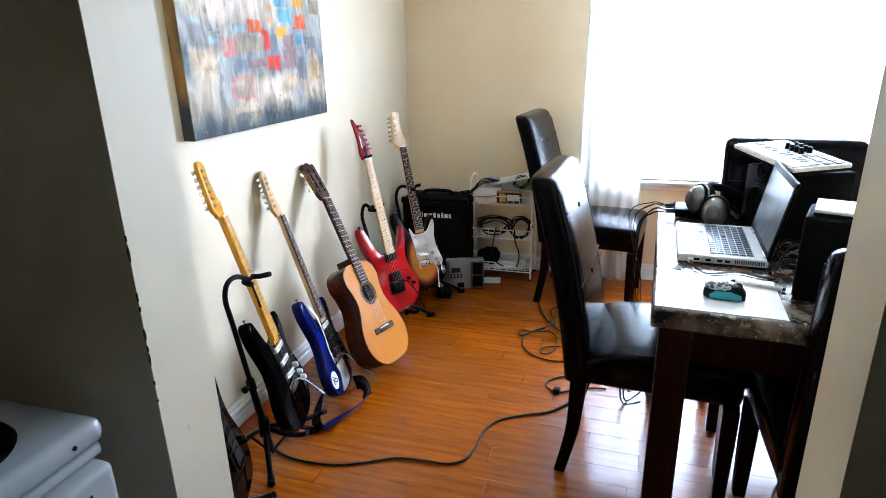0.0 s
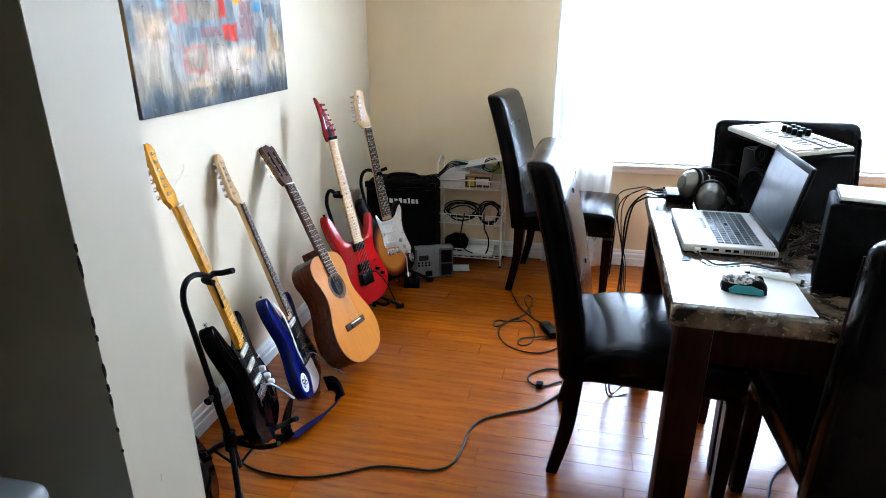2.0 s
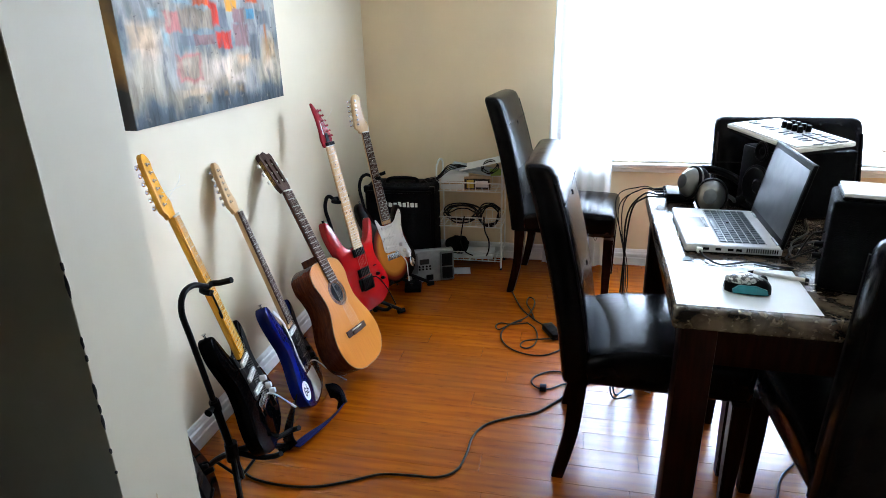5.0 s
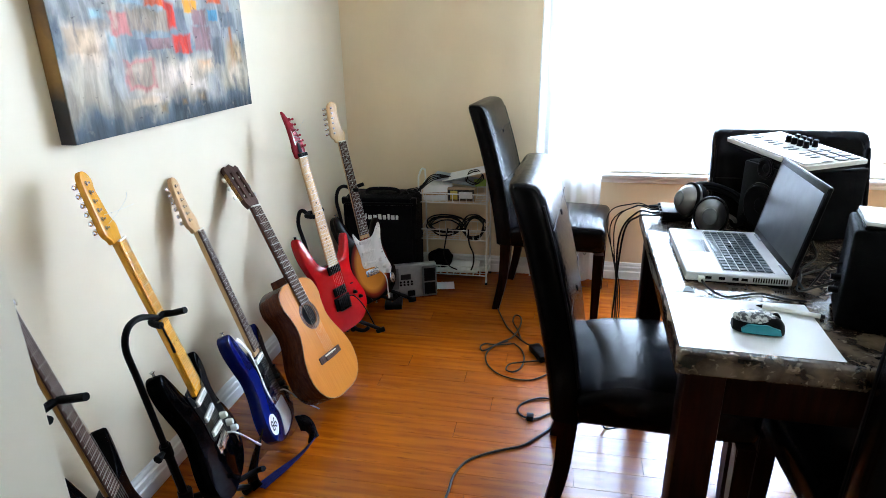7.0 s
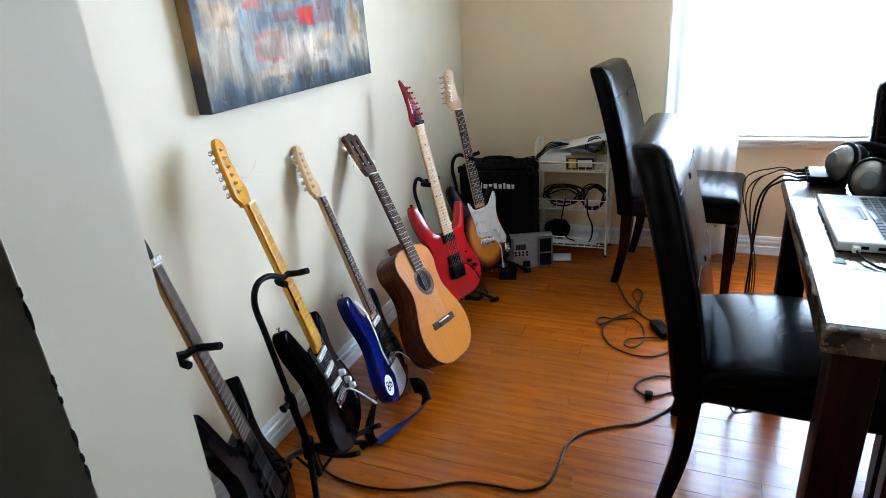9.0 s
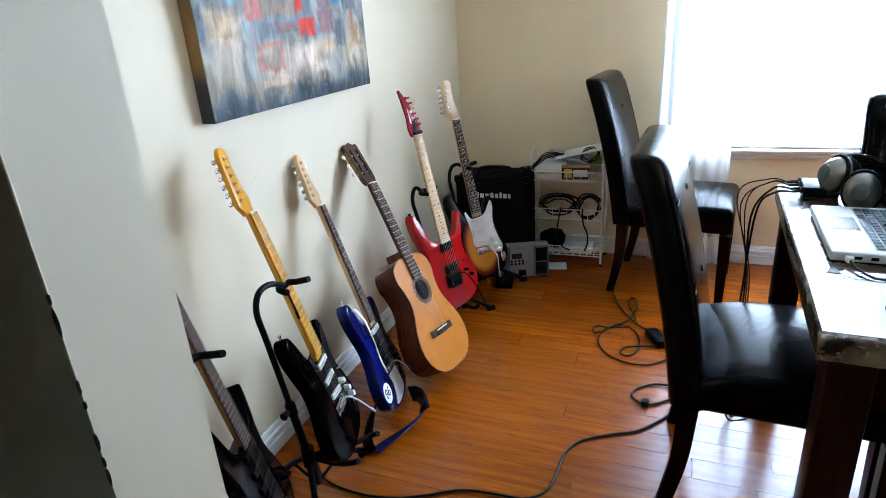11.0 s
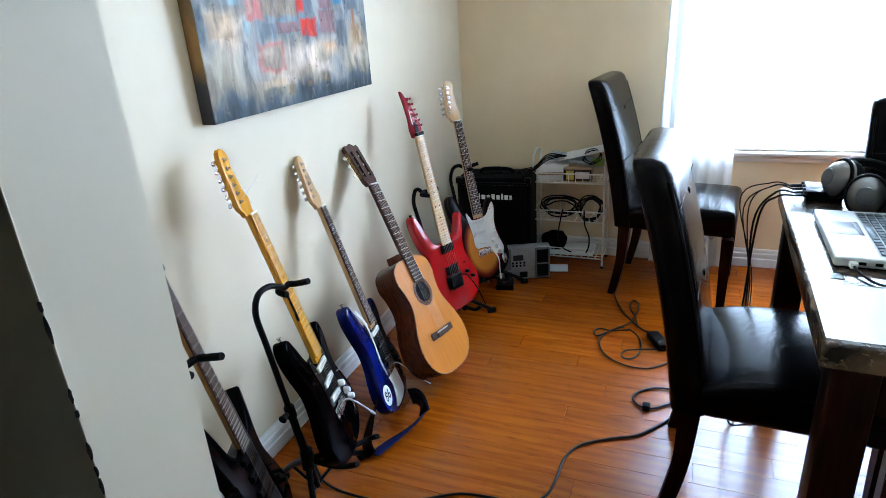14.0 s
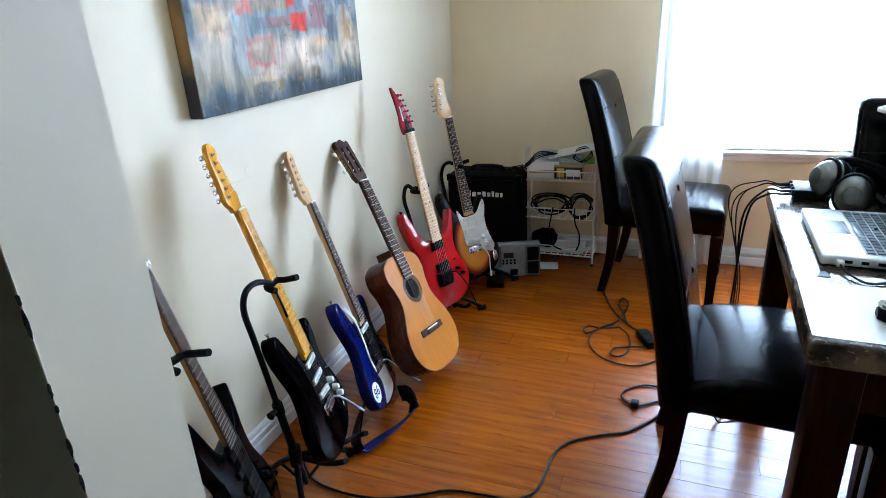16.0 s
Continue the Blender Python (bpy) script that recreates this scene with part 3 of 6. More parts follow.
def tuners(g, side, y0, y1, x0, x1, z, metal, button=None, lean=0, size=1.0):
    """Six machine heads in a line along one edge of the headstock."""
    for i in range(6):
        t = i / 5
        x, y = x0 + (x1 - x0) * t, y0 + (y1 - y0) * t
        tn = part("tuner", cyl((x, y, z - 0.003), (x, y, z + 0.010), 0.0036, 0.0030, n=10), metal, g)
        bm = cyl((x, y, z), (x, y, z + 0.003), 0.0062, n=12)
        part("bushing", bm, metal, tn)
        bm = cyl((x + side * 0.008, y, z - 0.016), (x + side * 0.024, y, z - 0.016), 0.0028, n=8)
        box(x + side * 0.004, x + side * 0.020, y - 0.0075, y + 0.0075, z - 0.024, z - 0.0135, 0.002, bm=bm)
        part("gear_housing", bm, metal, tn)
        c = Vector((x + side * 0.031, y, z - 0.016))
        m = Matrix.Translation(c) @ Matrix.Diagonal((0.012 * size, 0.0085 * size, 0.005 * size, 1))
        own = bmesh.new()
        bmesh.ops.create_uvsphere(own, u_segments=12, v_segments=8, radius=1, matrix=m)
        part("tuner_button", own, button or metal, tn)


def pickup(g, y, wide, high, z, cover, tilt=0, poles=NICKEL, humbucker=False):
    own = slab(curve_points([(-wide / 2 + 0.004, -high / 2), (wide / 2 - 0.004, -high / 2), (wide / 2, -high / 2 + 0.004), (wide / 2, high / 2 - 0.004), (wide / 2 - 0.004, high / 2), (-wide / 2 + 0.004, high / 2), (-wide / 2, high / 2 - 0.004), (-wide / 2, -high / 2 + 0.004)], 2, True), 0, 0.008, round_edge=0.0015)
    m = pose(0, y, z, 0, 0, tilt)
    pk = part("pickup", turned(own, m), cover, g)
    for r in ((-0.008, 0.008) if humbucker else (0,)):
        for i in range(6):
            part("pole_piece", turned(cyl(((i - 2.5) * 0.0104, r, 0.007), ((i - 2.5) * 0.0104, r, 0.0094), 0.0024, n=8), m), poles, pk)


def knob(g, x, y, z, material, r=0.0105, h=0.014):
    part("knob", lathe([(0, h), (r * 0.72, h), (r * 0.8, h * 0.85), (r, h * 0.18), (r, 0), (0, 0)], 16, Matrix.Translation((x, y, z))), material, g)


def trem_arm(g, start, pts, tip):
    arm = part("tremolo_arm", tube(curve_points([start, *pts], 6), 0.0027, 8), SILVER, g, "bent chrome tremolo arm")
    a, b = Vector(pts[-2]), Vector(pts[-1])
    d = (b - a).normalized()
    part("arm_tip", cyl(b - d * 0.004, b + d * 0.022, 0.0042, 0.0036, n=10), tip, arm)


def strat(m, label, body, neck, board, guard, covers, knobs, head_mat, dots, tip=WHITEPL, frets=21, arm=None, group="electric guitars", one_white=False):
    g = thing("electric_guitar", m, label, "electric guitar", group)
    nut, saddle = 0.795, 0.150
    part("body", slab(curve_points(STRAT_BODY, 5, True), -0.044, 0, round_edge=0.007), body, g)
    if guard:
        part("pickguard", slab(curve_points(GUARD, 4, True), 0.0002, 0.0026, round_edge=0.0008), guard, g)
        for x, y in ((0.120, 0.137), (0.104, 0.19), (0.092, 0.24), (0.095, 0.29), (0.107, 0.352), (0.086, 0.344), (-0.058, 0.338), (-0.054, 0.30), (-0.043, 0.235), (-0.038, 0.182), (0.030, 0.163)):
            part("guard_screw", cyl((x, y, 0.002), (x, y, 0.0034), 0.0026, 0.0022, n=8), CHROME, g)
    part("neck", neck_mesh(0.318, nut, 0.057, 0.043, 0.008, 0.022), neck, g)
    part("headstock", slab(curve_points(STRAT_HEAD, 4, True), -0.013, 0.002, round_edge=0.002), head_mat, g)
    strung(g, nut, saddle, frets, 0.0425, 0.056, 0.0135, board, 0.017, dots)
    for k, (y, tilt) in enumerate(((0.300, 0), (0.245, 0), (0.190, -8))):
        pickup(g, y, 0.078, 0.018, 0.0026, covers if k == 0 or not one_white else BLACKPLASTIC, tilt)
    plate = part("bridge", box(-0.042, 0.042, 0.128, 0.160, 0.0005, 0.004, 0.001), CHROME, g)
    for i in range(6):
        x = (i - 2.5) * 0.0108
        part("saddle", box(x - 0.005, x + 0.005, 0.134, 0.156, 0.004, 0.013, 0.0012), CHROME, plate)
    for x, y in ((0.066, 0.190), (0.083, 0.152), (0.095, 0.122)):
        knob(g, x, y, 0.0026, knobs, 0.0118, 0.018)
    part("selector", cyl((0.085, 0.225, 0.0026), (0.088, 0.228, 0.014), 0.0022, 0.003, n=8), knobs, g)
    own = slab(curve_points([(0.118 + 0.016 * math.cos(a), 0.082 + 0.028 * math.sin(a)) for a in np.linspace(0, 2 * math.pi, 10)[:-1]], 3, True), 0.0002, 0.003, round_edge=0.001)
    jack = part("jack_plate", own, CHROME, g)
    part("jack_socket", cyl((0.118, 0.082, 0.002), (0.118, 0.082, 0.0055), 0.006, n=12), CHROME, jack)
    tuners(g, -1, 0.838, 0.955, -0.028, -0.014, 0.002, CHROME, size=0.75)
    for x, y in ((-0.120, 0.452), (0.0, 0.0)):
        part("strap_button", lathe([(0, 0.014), (0.007, 0.014), (0.007, 0.012), (0.0035, 0.009), (0.0035, 0.002), (0.006, 0), (0, 0)], 12, Matrix.Translation((x, y, -0.022)) @ (pose(0, 0, 0, 90 if y == 0 else -90, 0, 0))), CHROME, g)
    if arm:
        trem_arm(g, (0.036, 0.146, 0.004), arm, tip)
    return g


def superstrat(m, label, body, neck, board, head_mat, dots, hb, side, arm=None, edge_hook=False, inlay_bar=False):
    g = thing("electric_guitar", m, label, "electric guitar", "electric guitars")
    nut, saddle = 0.795, 0.155
    part("body", slab(curve_points(SUPER_BODY, 5, True), -0.042, 0, round_edge=0.006), body, g)
    part("neck", neck_mesh(0.325, nut, 0.058, 0.043, 0.004, 0.019), neck, g)
    part("headstock", slab(curve_points(POINT_HEAD, 3, True), -0.015, -0.001, round_edge=0.002), head_mat, g)
    strung(g, nut, saddle, 24, 0.043, 0.057, 0.0095, board, 0.015, dots)
    lock = part("locking_nut", box(-0.022, 0.022, nut + 0.002, nut + 0.018, 0.004, 0.014, 0.002), CHROME if edge_hook else STEEL, g)
    for x in (-0.014, 0, 0.014):
        part("clamp", box(x - 0.006, x + 0.006, nut + 0.003, nut + 0.017, 0.014, 0.020, 0.002), CHROME if edge_hook else STEEL, lock)
    for y in ((0.292, 0.190) if hb else (0.292, 0.242, 0.192)):
        pickup(g, y, 0.072 if hb else 0.084, 0.038 if hb else 0.022, 0.0005, BLACKPLASTIC, 0, STEEL, hb)
    br = part("bridge", box(-0.046, 0.046, 0.105, 0.165, 0.001, 0.007, 0.002), STEEL, g, "black locking tremolo bridge")
    for i in range(6):
        x = (i - 2.5) * 0.0112
        part("saddle", box(x - 0.0052, x + 0.0052, 0.112, 0.160, 0.007, 0.016, 0.0015), STEEL, br)
        part("fine_tuner", cyl((x, 0.106, 0.008), (x, 0.106, 0.021), 0.0042, n=10), STEEL, br)
    for x, y in ((0.085, 0.150), (0.112, 0.118)):
        knob(g, x, y, 0, BLACKPLASTIC, 0.009, 0.016)
    part("selector", cyl((0.075, 0.195, 0), (0.078, 0.198, 0.014), 0.002, 0.003, n=8), BLACKPLASTIC, g)
    tuners(g, side, 0.838, 0.955, side * 0.018, -0.010 if side > 0 else -0.024, -0.001, REDDARK if side > 0 else CHROME, size=0.6 if side > 0 else 0.75)
    for x, y in ((-0.138, 0.474), (0.0, 0.0)):
        part("strap_button", cyl((x, y - 0.003, -0.02), (x, y + (0.012 if y else -0.012), -0.02), 0.0045, 0.0065, n=10), STEEL, g)
    if arm:
        part("tremolo_arm", tube(curve_points(arm, 6), 0.0028, 8), STEEL, g, "black tremolo arm hanging down")
    return g


# poses: body end, neck direction, face direction, size
BLACK_M = frame_of((0.351, -2.406, 0.100), (-0.261, -0.039, 0.965), (0.857, 0.451, 0.250), 0.975)
YELLOW_M = frame_of((0.345, -2.043, 0.123), (-0.276, -0.047, 0.960), (0.904, 0.327, 0.276), 0.985)
BLUE_M = frame_of((0.328, -1.683, 0.031), (-0.329, 0.023, 0.944), (0.915, 0.257, 0.312), 0.975)
ACOU_M = frame_of((0.474, -1.480, 0.076), (-0.462, 0.160, 0.872), (0.884, -0.04, 0.475), 0.957)
RED_M = frame_of((0.349, -1.090, 0.126), (-0.217, 0.055, 0.975), (0.897, -0.383, 0.221), 0.978)
BURST_M = frame_of((0.380, -0.754, 0.119), (-0.226, 0.135, 0.965), (0.838, -0.478, 0.263), 0.990)

black = superstrat(BLACK_M, "speckled black electric guitar with rosewood neck on a stand", SPECKLED, AMBERDARK, ROSEWOOD, BLACKGLOSS, None, False, -1, edge_hook=True)
yellow = strat(YELLOW_M, "black electric guitar with amber maple neck on a stand", BLACKGLOSS, MAPLE_Y, MAPLE_Y, BLACKPLASTIC, WHITEPL, WHITEPL, MAPLE_Y, BLACKPLASTIC,
               arm=[(0.040, 0.142, 0.020), (0.050, 0.122, 0.034), (0.070, 0.086, 0.044), (0.092, 0.048, 0.052)])
blue = strat(BLUE_M, "metallic blue electric guitar with round 86 sticker leaning on the wall", BLUE, MAPLE, ROSEWOOD, BLACKPLASTIC, WHITEPL, BLACKPLASTIC, MAPLE, PEARL, one_white=True,
             arm=[(0.045, 0.140, 0.022), (0.060, 0.115, 0.032), (0.108, 0.038, 0.050), (0.178, -0.043, 0.068)])
# thin white shape laid on the body below the bridge
part("white_patch", slab(curve_points([(-0.036, 0.132), (-0.030, 0.088), (-0.052, 0.040), (-0.068, 0.020), (-0.010, 0.014), (0.055, 0.030), (0.060, 0.085), (0.044, 0.128)], 4, True), 0.0004, 0.002, round_edge=0.0005), WHITEPL, blue, "white patch below the bridge")
EDGE = curve_points([(-0.098, 0.418), (-0.082, 0.400), (-0.058, 0.372), (-0.040, 0.334), (-0.039, 0.265), (-0.049, 0.198), (-0.040, 0.140)], 5)
part("guard_edge", slab([(v.x - 0.010 + 0.003 * abs(v.y - 0.3) / 0.12, v.y) for v in EDGE] + [(v.x + 0.002, v.y) for v in reversed(EDGE)], 0.0004, 0.0031), WHITEPL, blue, "white bevelled edge of the guard")
part("horn_plate", slab(curve_points([(-0.098, 0.420), (-0.080, 0.415), (-0.045, 0.365), (-0.035, 0.335), (-0.052, 0.350), (-0.074, 0.384)], 4, True), 0.0032, 0.0040), WHITEPL, blue, "white guard corner on the upper horn")
red = superstrat(RED_M, "glossy red electric guitar with pale maple neck on a stand", RED, MAPLE, MAPLE, REDDARK, BLACKPLASTIC, True, 1,
                 arm=[(0.04, 0.150, 0.012), (0.055, 0.14, 0.03), (0.075, 0.08, 0.05), (0.10, -0.02, 0.055)])
part("head_stripe", slab([(-0.018, 0.850), (-0.012, 0.848), (-0.014, 0.895), (-0.018, 0.915)], 0.0, 0.0010), WHITEPL, red, "pale logo stroke on the headstock")
part("truss_cover", slab([(-0.010, 0.815), (0.010, 0.815), (0.006, 0.855), (-0.006, 0.855)], 0.001, 0.003), BLACKPLASTIC, red)
burst = strat(BURST_M, "sunburst electric guitar with white pickguard on a stand", BURST, MAPLE, ROSEWOOD, WHITEPL, WHITEPL, WHITEPL, MAPLE, PEARL,
              arm=[(0.040, 0.140, 0.018), (0.050, 0.100, 0.035), (0.040, 0.050, 0.040), (0.034, 0.020, 0.042)])

# uncut string ends curling off the tuners
for g, ends in ((yellow, ((0.845, 0.10, 0.05), (0.870, 0.11, -0.01))), (red, ((0.86, -0.05, 0.03), (0.90, 0.04, 0.05)))):
    for y, dx, dy in ends:
        part("string_end", tube(curve_points([(-0.020, y, 0.010), (0.0, y + dy * 0.3, 0.030), (dx * 0.6, y + dy * 0.7, 0.040), (dx, y + dy, 0.036)], 5), 0.0006, 5), NICKEL, g)

# number sticker on the blue body
st = part("sticker", slab(circle(-0.112, 0.092, 0.037, 28), 0.0003, 0.0012), WHITEPL, blue, "round white sticker with black number 86")
txt = bpy.data.curves.new("digits", "FONT")
txt.body, txt.size, txt.align_x, txt.align_y, txt.extrude = "86", 0.052, "CENTER", "CENTER", 0.0002
tmp = bpy.data.objects.new("digits", txt)
scene.collection.objects.link(tmp)
dig = new("digits", bpy.data.meshes.new_from_object(tmp.evaluated_get(bpy.context.evaluated_depsgraph_get())))
bpy.data.objects.remove(tmp)
dig.data.materials.clear()
dig.data.materials.append(BLACKPLASTIC)
dig.parent, dig.matrix_basis = st, pose(-0.112, 0.092, 0.0016)


def classical(m):
    g = thing("classical_guitar", m, "classical guitar with orange spruce top leaning on the wall", "acoustic guitar")
    half = [(0.0, 0.006), (0.085, 0.014), (0.146, 0.054), (0.172, 0.12), (0.161, 0.19), (0.126, 0.26), (0.110, 0.31), (0.118, 0.37), (0.131, 0.41), (0.120, 0.46), (0.075, 0.487), (0.03, 0.491)]
    loop = half + [(-x, y) for x, y in reversed(half[1:])]
    out = curve_points(loop, 5, True)
    out = [(v[0], v[1]) for v in out]
    hole = circle(0, 0.343, 0.0435, 28)
    part("sides", slab(out, -0.104, -0.004, round_edge=0.002), ROSESIDE, g, "dark brown glossy sides and back")
    part("soundboard", slab([(x * 0.992, y * 0.992 + 0.002) for x, y in out], -0.0035, 0.0005, holes=[hole]), SPRUCE, g)
    part("binding", tube([(x, y, -0.001) for x, y in out], 0.0018, 6, True), INLAY, g)
    part("rosette", lathe([(0.0445, 0.0006), (0.0445, 0.0014), (0.060, 0.0014), (0.060, 0.0006)], 32, Matrix.Translation((0, 0.343, 0))), ROSESIDE, g, "patterned rosette ring")
    for r in (0.047, 0.053, 0.0585):
        part("rosette_line", lathe([(r, 0.0014), (r, 0.0019), (r + 0.0016, 0.0019), (r + 0.0016, 0.0014)], 32, Matrix.Translation((0, 0.343, 0))), INLAY, g)
    # the body is solid; a black disc paints the shade within the hole
    part("hole_shade_disc", lathe([(0.0, -0.0032), (0.044, -0.0032), (0.044, -0.0038), (0.0, -0.0038)], 28, Matrix.Translation((0, 0.343, 0))), BLACKMATT, g, "black disc standing in for the shade inside the sound hole")
    part("neck", neck_mesh(0.470, 0.815, 0.062, 0.052, 0.004, 0.024), ROSESIDE, g)
    part("heel", slab([(-0.028, 0.47), (0.028, 0.47), (0.022, 0.52), (-0.022, 0.52)], -0.085, 0.0, round_edge=0.006), ROSESIDE, g)
    nut, saddle = 0.815, 0.165
    y_end = 0.392
    part("fretboard", slab([(-0.031, y_end), (0.031, y_end), (0.026, nut), (-0.026, nut)], 0.003, 0.009, round_edge=0.001), ROSEWOOD, g)
    unit = part("fret", cyl((-0.5, 0, 0), (0.5, 0, 0), 0.0013, n=6), NICKEL, g)
    for k in range(1, 19):
        ob = unit
        if k > 1:
            ob = new("fret", unit.data)
            ob.parent = g
        y = fret_y(nut, saddle, k)
        ob.matrix_basis = Matrix.Translation((0, y, 0.009)) @ Matrix.Diagonal((0.052 + 0.010 * (nut - y) / 0.42, 1, 1, 1))
    part("nut", box(-0.026, 0.026, nut, nut + 0.005, 0.003, 0.014, 0.001), CREAMPL, g)
    bridge = part("bridge", box(-0.080, 0.080, 0.150, 0.178, 0.0006, 0.006, 0.002), ROSEWOOD, g, "dark wooden bridge")
    part("tie_block", box(-0.042, 0.042, 0.150, 0.166, 0.006, 0.011, 0.0015), ROSEWOOD, bridge)
    part("saddle", box(-0.040, 0.040, 0.169, 0.173, 0.006, 0.012, 0.001), CREAMPL, bridge)
    head = [(-0.028, 0.818), (0.028, 0.818), (0.038, 0.840), (0.044, 0.990), (0.036, 1.002), (0.020, 0.996), (0.0, 1.010), (-0.020, 0.996), (-0.036, 1.002), (-0.044, 0.990), (-0.038, 0.840)]
    slots = [[(s * 0.019 - 0.007, 0.856), (s * 0.019 + 0.007, 0.856), (s * 0.019 + 0.007, 0.974), (s * 0.019 - 0.007, 0.974)] for s in (-1, 1)]
    hd = part("headstock", turned(slab(head, -0.020, 0.0, holes=slots), Matrix.Translation((0, 0.818, 0.004)) @ pose(0, 0, 0, -7) @ Matrix.Translation((0, -0.818, 0))), ROSEWOOD, g, "dark slotted headstock")
    tilt = Matrix.Translation((0, 0.818, 0.004)) @ pose(0, 0, 0, -7) @ Matrix.Translation((0, -0.818, 0))
    for s in (-1, 1):
        part("tuner_plate", turned(box(s * 0.0425 - 0.0012, s * 0.0425 + 0.0012, 0.855, 0.972, -0.017, -0.003, 0.0005), tilt), BRASS, hd, "gilt tuner plate")
        for y in (0.872, 0.912, 0.952):
            part("roller", turned(cyl((s * 0.010, y, -0.010), (s * 0.031, y, -0.010), 0.0045, n=10), tilt), CREAMPL, hd)
            tn = part("tuner", turned(cyl((s * 0.043, y, -0.010), (s * 0.056, y, -0.013), 0.0028, n=8), tilt), GOLD, hd)
            own = bmesh.new()
            bmesh.ops.create_uvsphere(own, u_segments=12, v_segments=8, radius=1, matrix=Matrix.Translation((s * 0.063, y, -0.014)) @ Matrix.Diagonal((0.008, 0.010, 0.0055, 1)))
            part("tuner_button", turned(own, tilt), CREAMPL, hd)
    for i in range(6):
        part("string", cyl(((i - 2.5) * 0.0115, saddle, 0.0125), ((i - 2.5) * 0.0085, nut, 0.0145), 0.00032, n=5), CREAMPL, g)
    return g


classical(ACOU_M)


def guitar_stand(base, bend, yoke, axis, feet, hub_z=0.20, cradle=None, label="black tubular steel guitar stand with padded yoke", prong=0.040, lanyard=True):
    """A stand: a post from a low hub, bent over at the top to a padded yoke that holds a neck, and three splayed legs."""
    s = thing("guitar_stand", pose(0, 0, 0), label, "guitar stand", "guitar stands")
    b, t, y = Vector(base), Vector(bend), Vector(yoke)
    hub = b + (t - b) * (hub_z / max(0.01, t.z - b.z))
    low = b + (t - b) * 0.10
    part("post", tube([low, b + (t - b) * 0.55], 0.0115, 10), STEEL, s)
    mid = b + (t - b) * 0.52
    arm = curve_points([mid, b + (t - b) * 0.85, t + (y - t) * 0.02 + Vector((0, 0, -0.01)), t + (y - t) * 0.18 + Vector((0, 0, 0.035)), t + (y - t) * 0.55 + Vector((0, 0, 0.035)), y], 6)
    part("neck_arm", tube(arm, 0.0085, 10), STEEL, s)
    clamp = part("clamp_collar", cyl(mid - (t - b) * 0.03, mid + (t - b) * 0.02, 0.015, n=14), BLACKPLASTIC, s)
    side = (y - t).normalized()
    part("thumb_screw", cyl(mid - side * 0.012, mid - side * 0.040, 0.006, 0.012, n=10), BLACKPLASTIC, clamp)
    a = Vector(axis).normalized()
    f = a.cross(Vector((0, 0, 1))).normalized()
    if f.x < 0:
        f = -f
    u = [y - a * 0.036 + f * prong, y - a * 0.034 + f * 0.02, y - a * 0.024, y, y + a * 0.024, y + a * 0.034 + f * 0.02, y + a * 0.036 + f * prong * 1.5 + Vector((0, 0, 0.012))]
    yk = part("yoke", tube(curve_points(u, 4), 0.0092, 10), RUBBER, s, "foam padded neck yoke")
    if lanyard:
        e = u[0]
        part("safety_strap", tube(curve_points([e, e + Vector((0.004, 0.006, -0.03)), e + Vector((0.006, 0.016, -0.065)), e + Vector((0.010, 0.018, -0.085)), e + Vector((0.004, 0.022, -0.088)), e + Vector((0.004, 0.016, -0.068))], 5), 0.0028, 6), RUBBER, yk)
    part("hub", cyl(hub - Vector((0, 0, 0.03)), hub + Vector((0, 0, 0.03)), 0.019, n=14), BLACKPLASTIC, s)
    for ft in feet:
        ft = Vector(ft)
        leg = part("leg", tube(curve_points([hub + (ft - hub) * 0.05, hub + (ft - hub) * 0.55 + Vector((0, 0, 0.015)), ft + Vector((0, 0, 0.012))], 5), 0.0095, 10), STEEL, s)
        d = (ft - hub)
        d.z = 0
        d.normalize()
        part("rubber_foot", cyl(ft + Vector((0, 0, 0.012)) - d * 0.025, ft + Vector((0, 0, 0.012)) + d * 0.012, 0.0125, n=12), RUBBER, leg)
        part("brace", tube([hub - Vector((0, 0, 0.02)) + (b - hub) * 0.5, hub + (ft - hub) * 0.55 + Vector((0, 0, 0.01))], 0.005, 8), STEEL, leg)
    for c in cradle or ():
        c = Vector(c)
        part("cradle_arm", tube(curve_points([hub, hub + (c - hub) * 0.6 + Vector((0, 0, -0.01)), c, c + f * 0.03 + Vector((0, 0, 0.016))], 5), 0.0085, 10), RUBBER, s)
    return s


guitar_stand((0.285, -2.175, 0.0), (0.215, -2.228, 0.660), (0.205, -2.085, 0.665), (0.05, 1, 0), [(0.31, -1.955, 0), (0.32, -2.26, 0), (0.10, -2.12, 0)], 0.17, [(0.36, -2.12, 0.11), (0.36, -1.99, 0.11)])
guitar_stand((0.32, -2.62, 0.0), (0.205, -2.62, 0.62), (0.215, -2.465, 0.650), (0.05, 1, 0), [(0.36, -2.32, 0), (0.46, -2.66, 0), (0.12, -2.55, 0)], 0.17, [(0.41, -2.55, 0.10), (0.41, -2.41, 0.10)], prong=0.045, lanyard=False)
guitar_stand((0.26, -1.03, 0.0), (0.140, -1.06, 0.600), (0.185, -1.055, 0.640), (-0.2, 1, 0), [(0.42, -0.86, 0), (0.26, -1.22, 0), (0.12, -0.86, 0)], 0.17, [(0.30, -1.13, 0.115), (0.40, -1.07, 0.115)])
guitar_stand((0.26, -0.66, 0.0), (0.160, -0.66, 0.600), (0.240, -0.660, 0.655), (-0.25, 1, 0), [(0.49, -0.50, 0), (0.28, -0.87, 0), (0.12, -0.52, 0)], 0.17, [(0.33, -0.80, 0.12), (0.44, -0.74, 0.12)])

